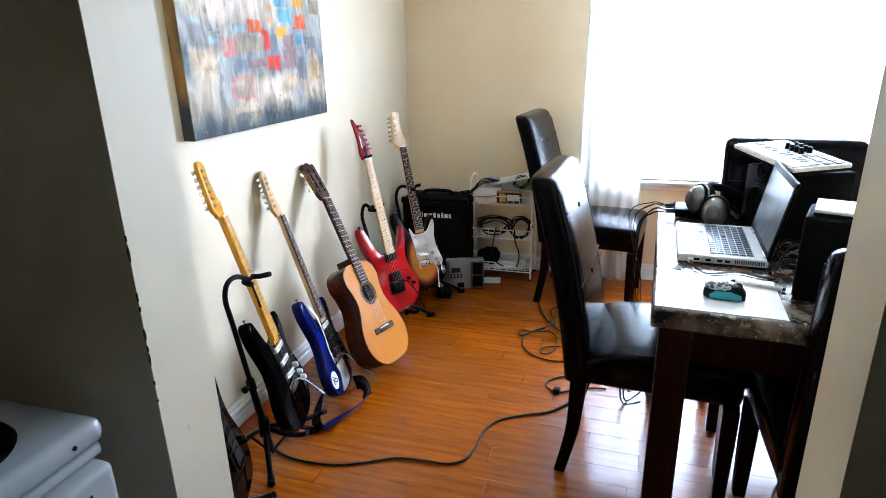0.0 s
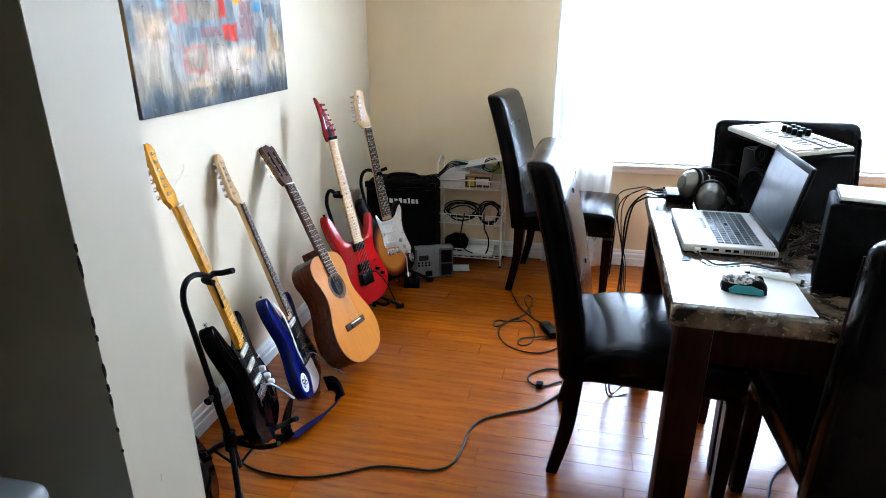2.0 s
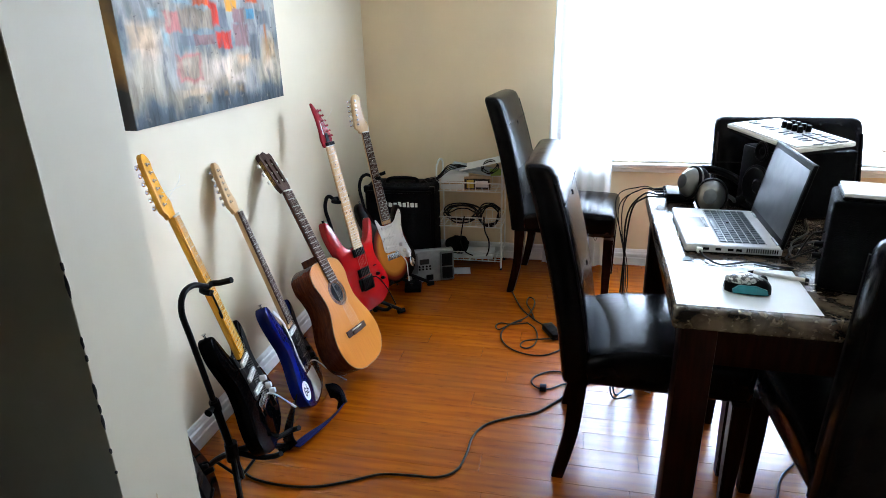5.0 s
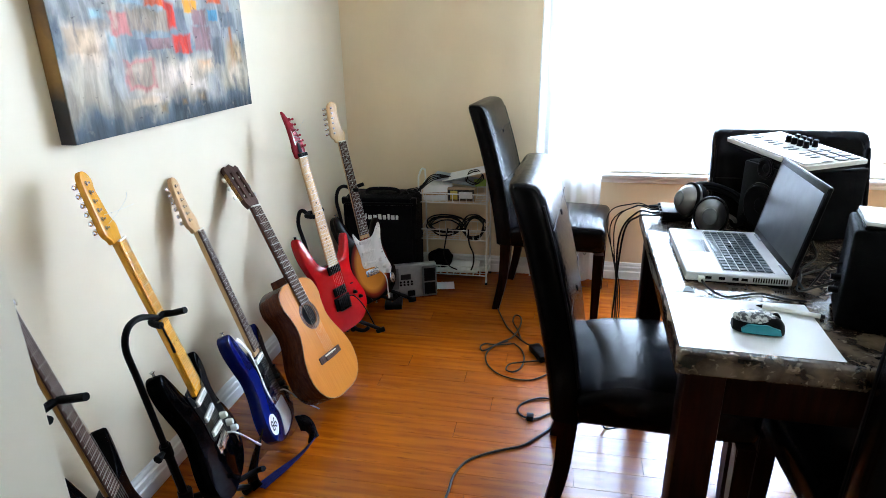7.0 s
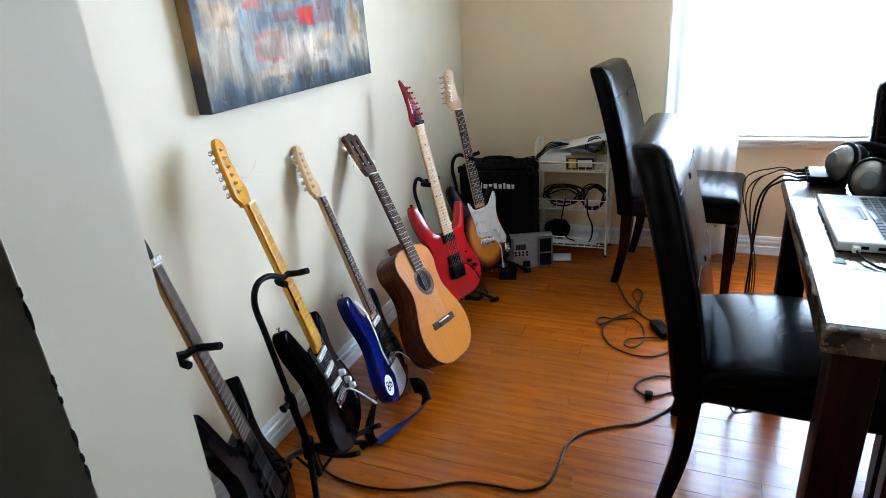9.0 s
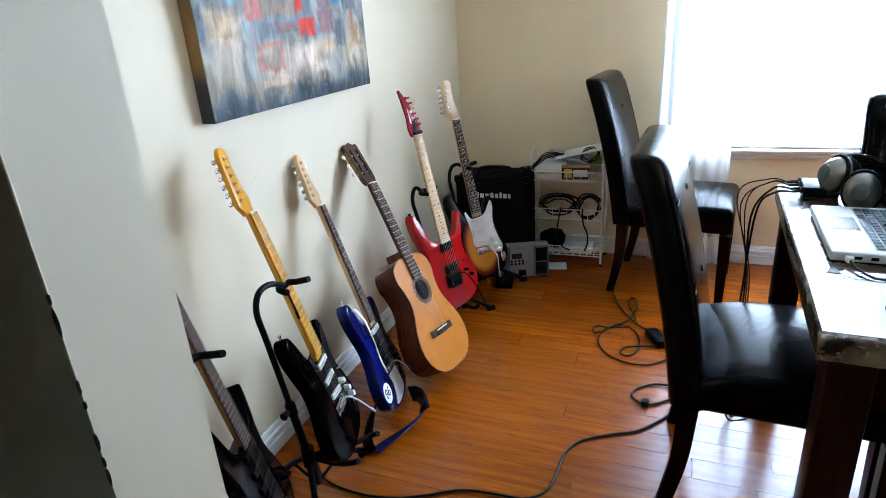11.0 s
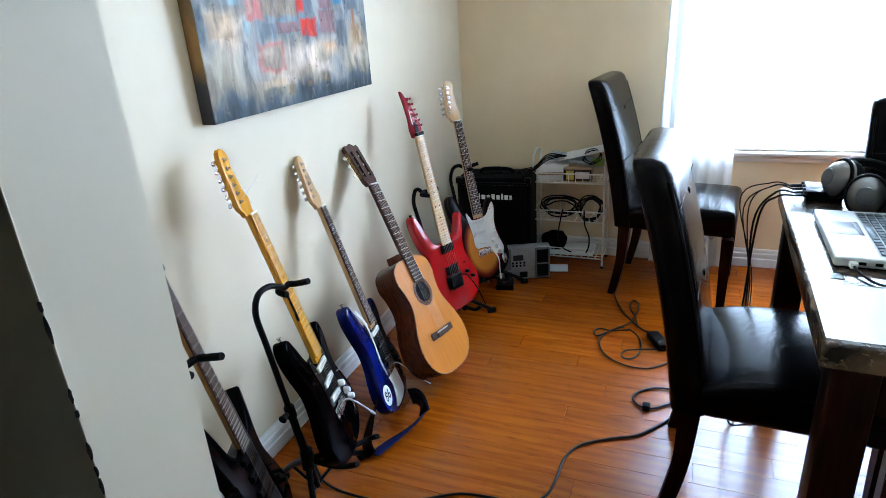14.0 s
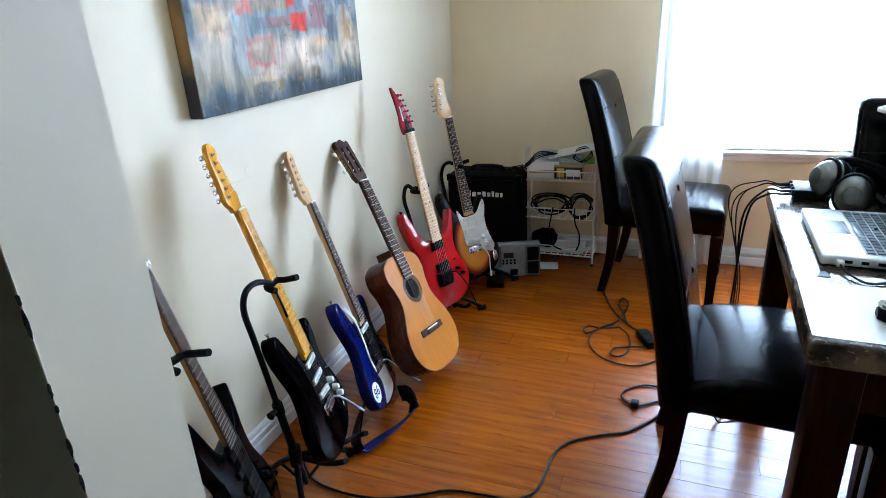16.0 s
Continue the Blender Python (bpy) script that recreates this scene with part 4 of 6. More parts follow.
# ---- furniture ----
LINING = mat("grey_lining", (0.20, 0.20, 0.20), (0.28, 0.28, 0.28), 0.9, scale=40)


def webbing(pts, wide, thick, n=6):
    c = curve_points([p for p, _ in pts], n)
    w = curve_points([q for _, q in pts], n)
    bm, rows = bmesh.new(), []
    for i, (p, q) in enumerate(zip(c, w)):
        a, b = c[max(0, i - 1)], c[min(len(c) - 1, i + 1)]
        d = (b - a).normalized()
        q = (q - d * q.dot(d)).normalized()
        nrm = d.cross(q)
        rows.append([bm.verts.new(p + q * sx * wide / 2 + nrm * sz * thick / 2) for sx, sz in ((-1, -1), (1, -1), (1, 1), (-1, 1))])
    for a, b in zip(rows, rows[1:]):
        for k in range(4):
            bm.faces.new((a[k], a[(k + 1) % 4], b[(k + 1) % 4], b[k]))
    bm.faces.new(rows[0]), bm.faces.new(rows[-1])
    return bm


def square_leg(pts, half):
    """A leg of square section through level rings at pts."""
    bm = bmesh.new()
    rows = [[bm.verts.new((p[0] + sx * h, p[1] + sy * h, p[2])) for sx, sy in ((-1, -1), (1, -1), (1, 1), (-1, 1))] for p, h in zip(pts, half)]
    for a, b in zip(rows, rows[1:]):
        for k in range(4):
            bm.faces.new((a[k], a[(k + 1) % 4], b[(k + 1) % 4], b[k]))
    bm.faces.new(rows[0]), bm.faces.new(rows[-1])
    bmesh.ops.bevel(bm, geom=[e for e in bm.edges if abs(e.verts[0].co.z - e.verts[1].co.z) > 1e-4], offset=0.003, segments=2, affect="EDGES")
    return bm


def parsons_chair(m, label, group="dining chairs", rake=1.0, top=1.02, w=0.236):
    """High-backed upholstered chair facing +y: padded seat, tufted scrolled back, straight front legs, raked back legs."""
    c = thing("dining_chair", m, label, "chair", group)
    sd = 0.235
    rise = top - 0.395
    bm = box(-w, w, -sd, sd, 0.347, 0.475, 0.030, 4)
    bmesh.ops.subdivide_edges(bm, edges=[e for e in bm.edges if e.calc_length() > 0.2], cuts=7, use_grid_fill=True)
    for v in bm.verts:
        v.co.x *= 1 - 0.06 * max(0, min(1, (0.44 - v.co.z) / 0.09))
        if v.co.z > 0.44:
            v.co.z += 0.022 * max(0, 1 - (v.co.x / w) ** 2) * max(0, 1 - (v.co.y / sd) ** 2) - 0.030 * max(0, -v.co.y / sd) ** 3
    part("seat", bm, LEATHER, c)
    rows, bm = [], bmesh.new()
    H = 15
    for j in range(H + 1):
        t = j / H
        z = 0.36 + rise * t
        y = -sd - 0.011 - rake * (0.075 * t + 0.070 * t * t)
        thick = 0.050 * (1 - 0.06 * t)
        hw = w * (0.985 - 0.03 * t)
        ring = []
        for k in range(24):
            a = 2 * math.pi * k / 24
            cx, cy = math.cos(a), math.sin(a)
            ex = math.copysign(abs(cx) ** 0.28, cx)
            ey = math.copysign(abs(cy) ** 0.45, cy)
            ring.append(bm.verts.new((hw * ex, y + thick * ey, z)))
        rows.append(ring)
    for sc, dz, dy in ((0.93, 0.020, -0.008), (0.75, 0.030, -0.014), (0.4, 0.034, -0.016)):
        top = rows[H]
        cy = sum(v.co.y for v in top) / 24
        rows.append([bm.verts.new((v.co.x * (1 - (1 - sc) * 0.25), cy + (v.co.y - cy) * sc + dy, 0.36 + rise + dz)) for v in top])
    for a, b in zip(rows, rows[1:]):
        for k in range(24):
            bm.faces.new((a[k], a[(k + 1) % 24], b[(k + 1) % 24], b[k]))
    bm.faces.new(rows[0]), bm.faces.new(rows[-1])
    back = part("backrest", bm, LEATHER, c, "tall tufted black leather back", angle=60)

    def face(x, z, off=0.0):
        t = (z - 0.36) / rise
        return Vector((x, -sd - 0.011 - rake * (0.075 * t + 0.070 * t * t) + 0.050 * (1 - 0.06 * t) + off, z))

    for x, z in ((0, 0.885), (0, 0.66)):
        part("tuft_button", lathe([(0, 0.005), (0.007, 0.004), (0.010, 0.0), (0, 0)], 12, Matrix.Translation(face(x, z, -0.001)) @ pose(0, 0, 0, -80)), LEATHER, back)
    for z in (0.68, 0.90):
        part("seam", tube([face(x, z, -0.0016) for x in (-w + 0.014, -0.1, 0, 0.1, w - 0.014)], 0.0016, 6), SEAM, back)
    for sx in (-1, 1):
        part("piping", tube([(sx * (w * (0.985 - 0.03 * (z - 0.36) / rise) - 0.006), face(0, z).y - 0.010, z) for z in np.linspace(0.47, 0.345 + rise, 8)], 0.0035, 6), SEAM, back)
    for sx in (-1, 1):
        pts = [(sx * 0.200, sd - 0.028, z) for z in (0.345, 0.2, 0.0)]
        part("leg", square_leg(pts, [0.024, 0.022, 0.018]), DARKWOOD, c)
        pts = curve_points([(sx * 0.200, -sd - 0.006, 0.40), (sx * 0.200, -sd - 0.010, 0.30), (sx * 0.202, -sd - 0.020, 0.17), (sx * 0.204, -sd - 0.055, 0.0)], 5)
        n = len(pts)
        part("leg", square_leg(pts, [0.028 - 0.010 * i / (n - 1) for i in range(n)]), DARKWOOD, c)
    # torn grey lining under the seat
    lining = part("torn_lining", webbing([((0.02, -0.04, 0.350), (0.2, 1, 0)), ((0.022, -0.036, 0.30), (0.3, 1, 0)), ((0.028, -0.030, 0.265), (0.5, 0.8, 0)), ((0.030, -0.026, 0.235), (0.6, 0.8, 0))], 0.026, 0.0015), LINING, c, "torn grey lining strip hanging under the seat")
    for k in range(5):
        x = -0.12 + 0.055 * k
        part("loose_thread", tube(curve_points([(0.05 + 0.01 * k, x, 0.350), (0.05, x + 0.012, 0.320 - 0.015 * (k % 2)), (0.055, x + 0.035, 0.305 - 0.025 * (k % 3)), (0.05, x + 0.05, 0.350)], 5), 0.0016, 5), RUBBER, lining)
    return c


parsons_chair(pose(1.535, -1.718, 0, 0, 0, -93), "black leather high-backed dining chair pulled up to the table end", rake=0.88, top=1.012)
parsons_chair(pose(1.243, -0.335, 0, 0, 0, -96), "black leather high-backed dining chair turned by the window wall", top=1.035)
parsons_chair(pose(1.947, -1.60, 0, 0, 0, 180), "black leather dining chair across the table before the window", top=1.048, w=0.242)
parsons_chair(pose(2.006, -2.072, 0, 0, 0, 1.5), "black leather dining chair with its back to the kitchen", rake=0.1, top=0.99)

# dining table
TZ = 0.785
TM = pose(1.462, -2.265, 0, 0, 0, -2.2)
tab = thing("dining_table", TM, "dark wood dining table with brown marble-look top", "table")
TL, TW = 1.50, 0.99
part("tabletop", box(0, TL, 0, TW, TZ - 0.052, TZ, 0.009, 3), STONE, tab, "mottled brown and cream stone top")
for x0, x1, y0, y1 in ((0.10, TL - 0.10, 0.035, 0.057), (0.10, TL - 0.10, TW - 0.057, TW - 0.035), (0.035, 0.057, 0.10, TW - 0.10), (TL - 0.057, TL - 0.035, 0.10, TW - 0.10)):
    part("apron", box(x0, x1, y0, y1, TZ - 0.15, TZ - 0.052, 0.002), DARKWOOD, tab)
for x in (0.022, TL - 0.097):
    for y in (0.010, TW - 0.085):
        bm = box(x, x + 0.075, y, y + 0.075, 0, TZ - 0.052, 0.004)
        part("leg", bm, DARKWOOD, tab)


def laptop(m, lid=77):
    """An open laptop; x to the user's right, y away from the user."""
    lp = thing("laptop", m, "open silver laptop with dark screen and blue-grey keys", "laptop")
    W, D = 0.345, 0.235
    base = part("base", box(-W / 2, W / 2, 0, D, 0.004, 0.026, 0.005, 3), SILVER, lp)
    part("bottom_shell", box(-W / 2 + 0.004, W / 2 - 0.004, 0.004, D - 0.004, 0, 0.012, 0.003), BLACKPLASTIC, base)
    part("key_well", box(-0.150, 0.150, 0.086, 0.202, 0.0255, 0.0264), SILVERMID, base)
    part("touchpad", box(-0.075, 0.020, 0.012, 0.070, 0.0255, 0.0266, 0.0003), SILVERMID, base)
    part("touchpad_buttons", box(-0.075, 0.020, 0.071, 0.080, 0.0255, 0.0272, 0.0005), SILVERDARK, base)
    key = box(-0.0082, 0.0082, -0.0080, 0.0080, 0, 0.0026, 0.0012, 1)
    first = None
    for r in range(6):
        for k in range(15):
            x, y = -0.138 + k * 0.0197 + 0.0, 0.097 + r * 0.0188
            if r == 0 and 3 < k < 9:
                continue
            if first is None:
                first = ob = part("key", key, KEYCAP, base)
            else:
                ob = new("key", first.data)
                ob.parent = base
            ob.matrix_basis = Matrix.Translation((x, y, 0.0264))
    part("space_bar", box(-0.068, 0.032, 0.089, 0.105, 0.0264, 0.029, 0.0012), KEYCAP, base)
    part("pointing_stick", cyl((-0.02, 0.135, 0.0264), (-0.02, 0.135, 0.0315), 0.004, n=10), RUBBER, base)
    for k in range(14):
        part("vent", box(W / 2 - 0.0005, W / 2 + 0.0006, 0.150 + k * 0.0055, 0.153 + k * 0.0055, 0.010, 0.021), BLACKPLASTIC, base)
    for y in (0.045, 0.075, 0.105, 0.125):
        part("port", box(W / 2 - 0.0005, W / 2 + 0.0006, y, y + 0.014, 0.011, 0.018), BLACKPLASTIC, base)
    ld = part("lid", turned(box(-W / 2, W / 2, 0, 0.226, -0.008, 0.0, 0.003, 3), Matrix.Translation((0, D - 0.006, 0.022)) @ pose(0, 0, 0, lid)), BLACKPLASTIC, lp, "dark lid, screen off")
    part("bezel", turned(box(-W / 2 + 0.003, W / 2 - 0.003, 0.006, 0.223, 0.0, 0.0016, 0.0005), Matrix.Translation((0, D - 0.006, 0.022)) @ pose(0, 0, 0, lid)), BLACKPLASTIC, ld)
    part("screen", turned(box(-W / 2 + 0.014, W / 2 - 0.014, 0.022, 0.208, 0.0016, 0.0022), Matrix.Translation((0, D - 0.006, 0.022)) @ pose(0, 0, 0, lid)), SCREEN, ld)
    for x in (-0.12, 0.12):
        part("hinge", cyl((x - 0.03, D - 0.004, 0.022), (x + 0.03, D - 0.004, 0.022), 0.008, n=12), SILVERDARK, lp)
    return lp


KEYCAP = mat("blue_grey_keys", (0.030, 0.048, 0.058), (0.045, 0.066, 0.078), 0.3, scale=40)
laptop(pose(1.541, -1.742, TZ, 0, 0, -92.0), 79)

# ---- on the table ----


def ring(x, y, z, r, t, m=None, n=28):
    pts = [(x + r * math.cos(a), y + r * math.sin(a), z) for a in np.linspace(0, 2 * math.pi, n + 1)[:-1]]
    bm = tube(pts, t, 8, True)
    return bm if m is None else turned(bm, m)


def monitor(m, label, w=0.165, d=0.20, h=0.245):
    """A small studio loudspeaker; the front looks along -x."""
    s = thing("loudspeaker", m, label, "speaker", "desktop speakers")
    cab = part("cabinet", box(-d / 2, d / 2, -w / 2, w / 2, 0, h, 0.008, 3), BLACKMATT, s)
    part("front_panel", box(-d / 2 - 0.006, -d / 2 + 0.002, -w / 2 + 0.003, w / 2 - 0.003, 0.003, h - 0.003, 0.005, 2), BLACKPLASTIC, s)
    wf = part("woofer", turned(lathe([(0, 0.004), (0.018, 0.006), (0.024, 0.002), (0.052, 0.008), (0.058, 0.011), (0.064, 0.006), (0.066, 0.0)], 32), Matrix.Translation((-d / 2 - 0.006, 0, 0.085)) @ pose(0, 0, 0, 0, -90, 0)), RUBBER, s)
    part("surround", turned(ring(0, 0, 0.004, 0.064, 0.004), Matrix.Translation((-d / 2 - 0.006, 0, 0.085)) @ pose(0, 0, 0, 0, -90, 0)), STEEL, wf)
    tw = part("tweeter", turned(lathe([(0, 0.010), (0.008, 0.008), (0.013, 0.003), (0.024, 0.008), (0.030, 0.004), (0.031, 0.0)], 24), Matrix.Translation((-d / 2 - 0.006, 0, 0.195)) @ pose(0, 0, 0, 0, -90, 0)), RUBBER, s)
    part("surround", turned(ring(0, 0, 0.004, 0.029, 0.0025), Matrix.Translation((-d / 2 - 0.006, 0, 0.195)) @ pose(0, 0, 0, 0, -90, 0)), STEEL, tw)
    part("volume_knob", cyl((-d / 2 - 0.006, -0.055, 0.150), (-d / 2 - 0.024, -0.055, 0.150), 0.011, 0.009, n=14), BLACKPLASTIC, s)
    for z in (0.060, 0.088):
        part("terminal", cyl((d / 2, 0.02, z), (d / 2 + 0.018, 0.02, z), 0.008, 0.007, n=10), BLACKPLASTIC, s)
    for x in (-0.07, 0.07):
        part("rubber_foot", box(x - 0.015, x + 0.015, -0.06, 0.06, -0.003, 0.001), RUBBER, s)
    return s


monitor(pose(1.915, -1.475, TZ + 0.003, 0, 0, 21), "black studio monitor carrying a white controller keyboard", 0.20, 0.235, 0.203)
monitor(pose(1.898, -2.076, TZ + 0.003, 0, 0, 162), "black studio monitor with papers on top beside the mouse", 0.150, 0.19, 0.205)

# controller keyboard lying on the far loudspeaker
kb = thing("midi_keyboard", frame_of((1.725, -1.350, 1.020), (0.92, 0.39, 0.05), (0, -0.085, 0.996), 1.0), "white compact controller keyboard with knobs and grey pads", "keyboard")
KL, KD = 0.325, 0.190
part("case", box(0, KL, 0, KD, 0.008, 0.022, 0.004, 2), WHITEPL, kb)
part("bottom", box(0.003, KL - 0.003, 0.003, KD - 0.003, 0, 0.010), BLACKPLASTIC, kb)
for k in range(15):
    part("key", box(0.010 + k * 0.0204, 0.0296 + k * 0.0204, 0.004, 0.090, 0.022, 0.0255, 0.0012), WHITEPL, kb)
for k in range(15):
    if k % 7 not in (2, 6):
        part("black_key", box(0.0265 + k * 0.0204, 0.0335 + k * 0.0204, 0.056, 0.088, 0.0255, 0.0280, 0.0012), SILVERDARK, kb)
for r in range(2):
    for k in range(4):
        part("pad", box(0.205 + k * 0.029, 0.230 + k * 0.029, 0.108 + r * 0.036, 0.137 + r * 0.036, 0.022, 0.0255, 0.0015), SILVERDARK, kb)
        part("knob", lathe([(0, 0.020), (0.0065, 0.020), (0.0075, 0.016), (0.0085, 0), (0, 0)], 14, Matrix.Translation((0.112 + k * 0.023, 0.122 + r * 0.030, 0.022))), BLACKPLASTIC, kb)
part("display_bar", box(0.025, 0.085, 0.150, 0.157, 0.022, 0.0226), SILVERDARK, kb)
part("display_bar", box(0.025, 0.065, 0.130, 0.134, 0.022, 0.0226), SILVERDARK, kb)


def sheet(w, h, m, label, name="paper_sheet", curl=0.004):
    bm = bmesh.new()
    bmesh.ops.create_grid(bm, x_segments=12, y_segments=9, size=0.5)
    for v in bm.verts:
        x, y = v.co.x, v.co.y
        v.co = Vector((x * w, y * h, 0.0004 + curl * max(0, abs(x) + abs(y) - 0.75) ** 2 + 0.0006 * noise.noise((x * 4, y * 4, w))))
    top = bm.faces[:]
    ext = bmesh.ops.extrude_face_region(bm, geom=top)
    for v in (e for e in ext["geom"] if isinstance(e, bmesh.types.BMVert)):
        v.co.z += 0.0004
    p = part(name, bm, PAPER, None, "", True)
    p.matrix_world = m
    return tagged(p, label, "paper")


sheet(0.287, 0.245, pose(1.618, -2.130, TZ, 0, 0, -2.5), "white printed sheet serving as a mouse mat")
blot = thing("letterhead", pose(1.535, -1.965, TZ + 0.0016, 0, 0, -6), "grey printed emblem and signature on paper", "print")
part("emblem", slab([(-0.014, -0.012), (0.014, -0.012), (0.008, 0.006), (0.004, 0.016), (-0.004, 0.016), (-0.008, 0.006)], 0, 0.0004), PAPERGREY, blot)
for k in range(4):
    part("stroke", tube(curve_points([(0.008 + 0.013 * k, -0.032 + 0.004 * (k % 2), 0.0003), (0.014 + 0.013 * k, -0.022, 0.0003), (0.019 + 0.013 * k, -0.036, 0.0003), (0.026 + 0.013 * k, -0.030, 0.0003)], 4), 0.0004, 5), PAPERGREY, blot)

# mouse
MOUSETOP = mat("patterned_silver", (0.05, 0.05, 0.055), (0.55, 0.55, 0.54), 0.35, scale=110, spread=(0.45, 0.55))
ms = thing("computer_mouse", pose(1.632, -2.150, TZ + 0.001, 0, 0, -95), "small wireless mouse, teal sides and silver-black top", "mouse")
prof = [(0.0, 0.012, 0.016), (0.012, 0.024, 0.026), (0.035, 0.029, 0.034), (0.060, 0.030, 0.036), (0.082, 0.027, 0.029), (0.094, 0.018, 0.017)]
bm, rows = bmesh.new(), []
for y, hw, h in [(v[0], v[1], v[2]) for v in curve_points(prof, 4)]:
    rows.append([bm.verts.new((hw * math.copysign(abs(math.cos(a)) ** 0.7, math.cos(a)), y - 0.047, 0.002 + h * math.sin(a) ** 0.8)) for a in np.linspace(0, math.pi, 15)])
for a, b in zip(rows, rows[1:]):
    for k in range(14):
        bm.faces.new((a[k], a[k + 1], b[k + 1], b[k]))
    bm.faces.new((a[14], a[0], b[0], b[14]))
bm.faces.new(rows[0]), bm.faces.new(rows[-1])
part("shell", bm, BLACKPLASTIC, ms)
own = bmesh.new()
bmesh.ops.create_uvsphere(own, u_segments=20, v_segments=10, radius=1, matrix=Matrix.Translation((0, -0.004, 0.0260)) @ Matrix.Diagonal((0.0262, 0.044, 0.0145, 1)))
part("top_shell", own, MOUSETOP, ms, "silver patterned top")
for s in (-1, 1):
    side = bmesh.new()
    pts = [side.verts.new(v) for v in [(s * 0.0302, y, z) for y, z in ((-0.032, 0.004), (0.040, 0.004), (0.036, 0.016), (0.012, 0.024), (-0.022, 0.022), (-0.034, 0.012))]]
    f = side.faces.new(pts)
    ext = bmesh.ops.extrude_face_region(side, geom=[f])
    for v in (e for e in ext["geom"] if isinstance(e, bmesh.types.BMVert)):
        v.co.x -= s * 0.006
    part("side_grip", side, TEAL, ms, "teal side panel")
part("scroll_wheel", cyl((-0.003, 0.030, 0.030), (0.003, 0.030, 0.030), 0.009, n=16), RUBBER, ms)

# pen, plug and its lead
pen = thing("pen", frame_of((1.660, -2.042, TZ + 0.006), (0.955, -0.30, 0), (0, 0, 1)), "white ballpoint pen with black tip", "pen")
part("barrel", cyl((0, 0.012, 0), (0, 0.120, 0), 0.005, n=12), WHITEPL, pen)
part("tip", cyl((0, 0, 0), (0, 0.012, 0), 0.0012, 0.0045, n=10), BLACKPLASTIC, pen)
part("cap_end", cyl((0, 0.120, 0), (0, 0.128, 0), 0.0052, 0.0045, n=10), BLACKPLASTIC, pen)
usb = thing("usb_cable", pose(0, 0, 0), "black cable with pale plug in the laptop's side", "cable")
part("plug", box(1.563, 1.577, -1.930, -1.895, TZ + 0.006, TZ + 0.019, 0.002), WHITEPL, usb)
part("lead", tube(curve_points([(1.570, -1.930, TZ + 0.012), (1.578, -1.965, TZ + 0.008), (1.605, -2.000, TZ + 0.004), (1.650, -1.985, TZ + 0.004), (1.690, -1.972, TZ + 0.004), (1.740, -1.995, TZ + 0.004), (1.775, -2.000, TZ + 0.004)], 6), 0.0026, 8), CABLE, usb)

# audio box with its leads hanging off the table's end
ai = thing("audio_interface", pose(1.585, -1.365, TZ, 0, 0, -4), "black audio interface with plugged cables", "audio interface")
part("case", box(-0.03, 0.06, -0.055, 0.060, 0, 0.030, 0.004, 2), BLACKPLASTIC, ai)
for k in range(4):
    part("socket", cyl((-0.030, -0.05 + k * 0.034, 0.020), (-0.037, -0.05 + k * 0.034, 0.020), 0.010, n=14), STEEL, ai)
for k, (y, dy, zb, plug) in enumerate(((-0.055, -0.010, 0.02, 1), (-0.025, -0.02, 0.02, 1), (0.012, 0.015, 0.02, 1), (0.045, 0.03, 0.02, 0), (0.052, 0.055, 0.02, 0))):
    lead = thing("patch_cable", pose(0, 0, 0), "black patch cable hanging over the table's edge", "cable", "hanging leads")
    y0 = -1.365 + y
    part("plug", cyl((1.552, y0, TZ + 0.020), (1.522, y0 - 0.004, TZ + 0.018), 0.0048, 0.004, n=10), STEEL if plug else BLACKPLASTIC, lead)
    part("lead", tube(curve_points([(1.524, y0 - 0.004, TZ + 0.018), (1.476, y0 + dy * 0.4, TZ + 0.012 + 0.006 * (k % 3)), (1.436 - 0.010 * k, y0 + dy, TZ - 0.05 - 0.02 * (k % 2)), (1.424 + 0.010 * k, y0 + dy * 1.4, 0.45), (1.415 + 0.012 * k, y0 + dy * 1.2, 0.12), (1.43 + 0.01 * k, y0 + dy - 0.02, 0.008), (1.50, y0 + 0.05 * k, 0.006)], 7), 0.0032 if k < 2 else 0.0019, 8), CABLE, lead)

HPSILVER = mat("satin_silver", (0.22, 0.21, 0.195), (0.27, 0.26, 0.245), 0.30, metal=0.85, scale=14, fine=60, bump=0.0, roughvar=0.04)
hp = thing("headphones", pose(0, 0, 0), "silver and black over-ear headphones resting on the table", "headphones")
band = curve_points([(1.640, -1.410, 0.880), (1.660, -1.365, 0.893), (1.710, -1.350, 0.888), (1.765, -1.370, 0.870), (1.792, -1.420, 0.845), (1.778, -1.475, 0.822), (1.735, -1.505, 0.812)], 6)
part("headband", tube(band, 0.015, 10, flat=0.55), BLACKMATT, hp)
part("band_pad", tube([p - Vector((0, 0.004, 0.008)) for p in band[8:26]], 0.014, 10, flat=0.7), RUBBER, hp)
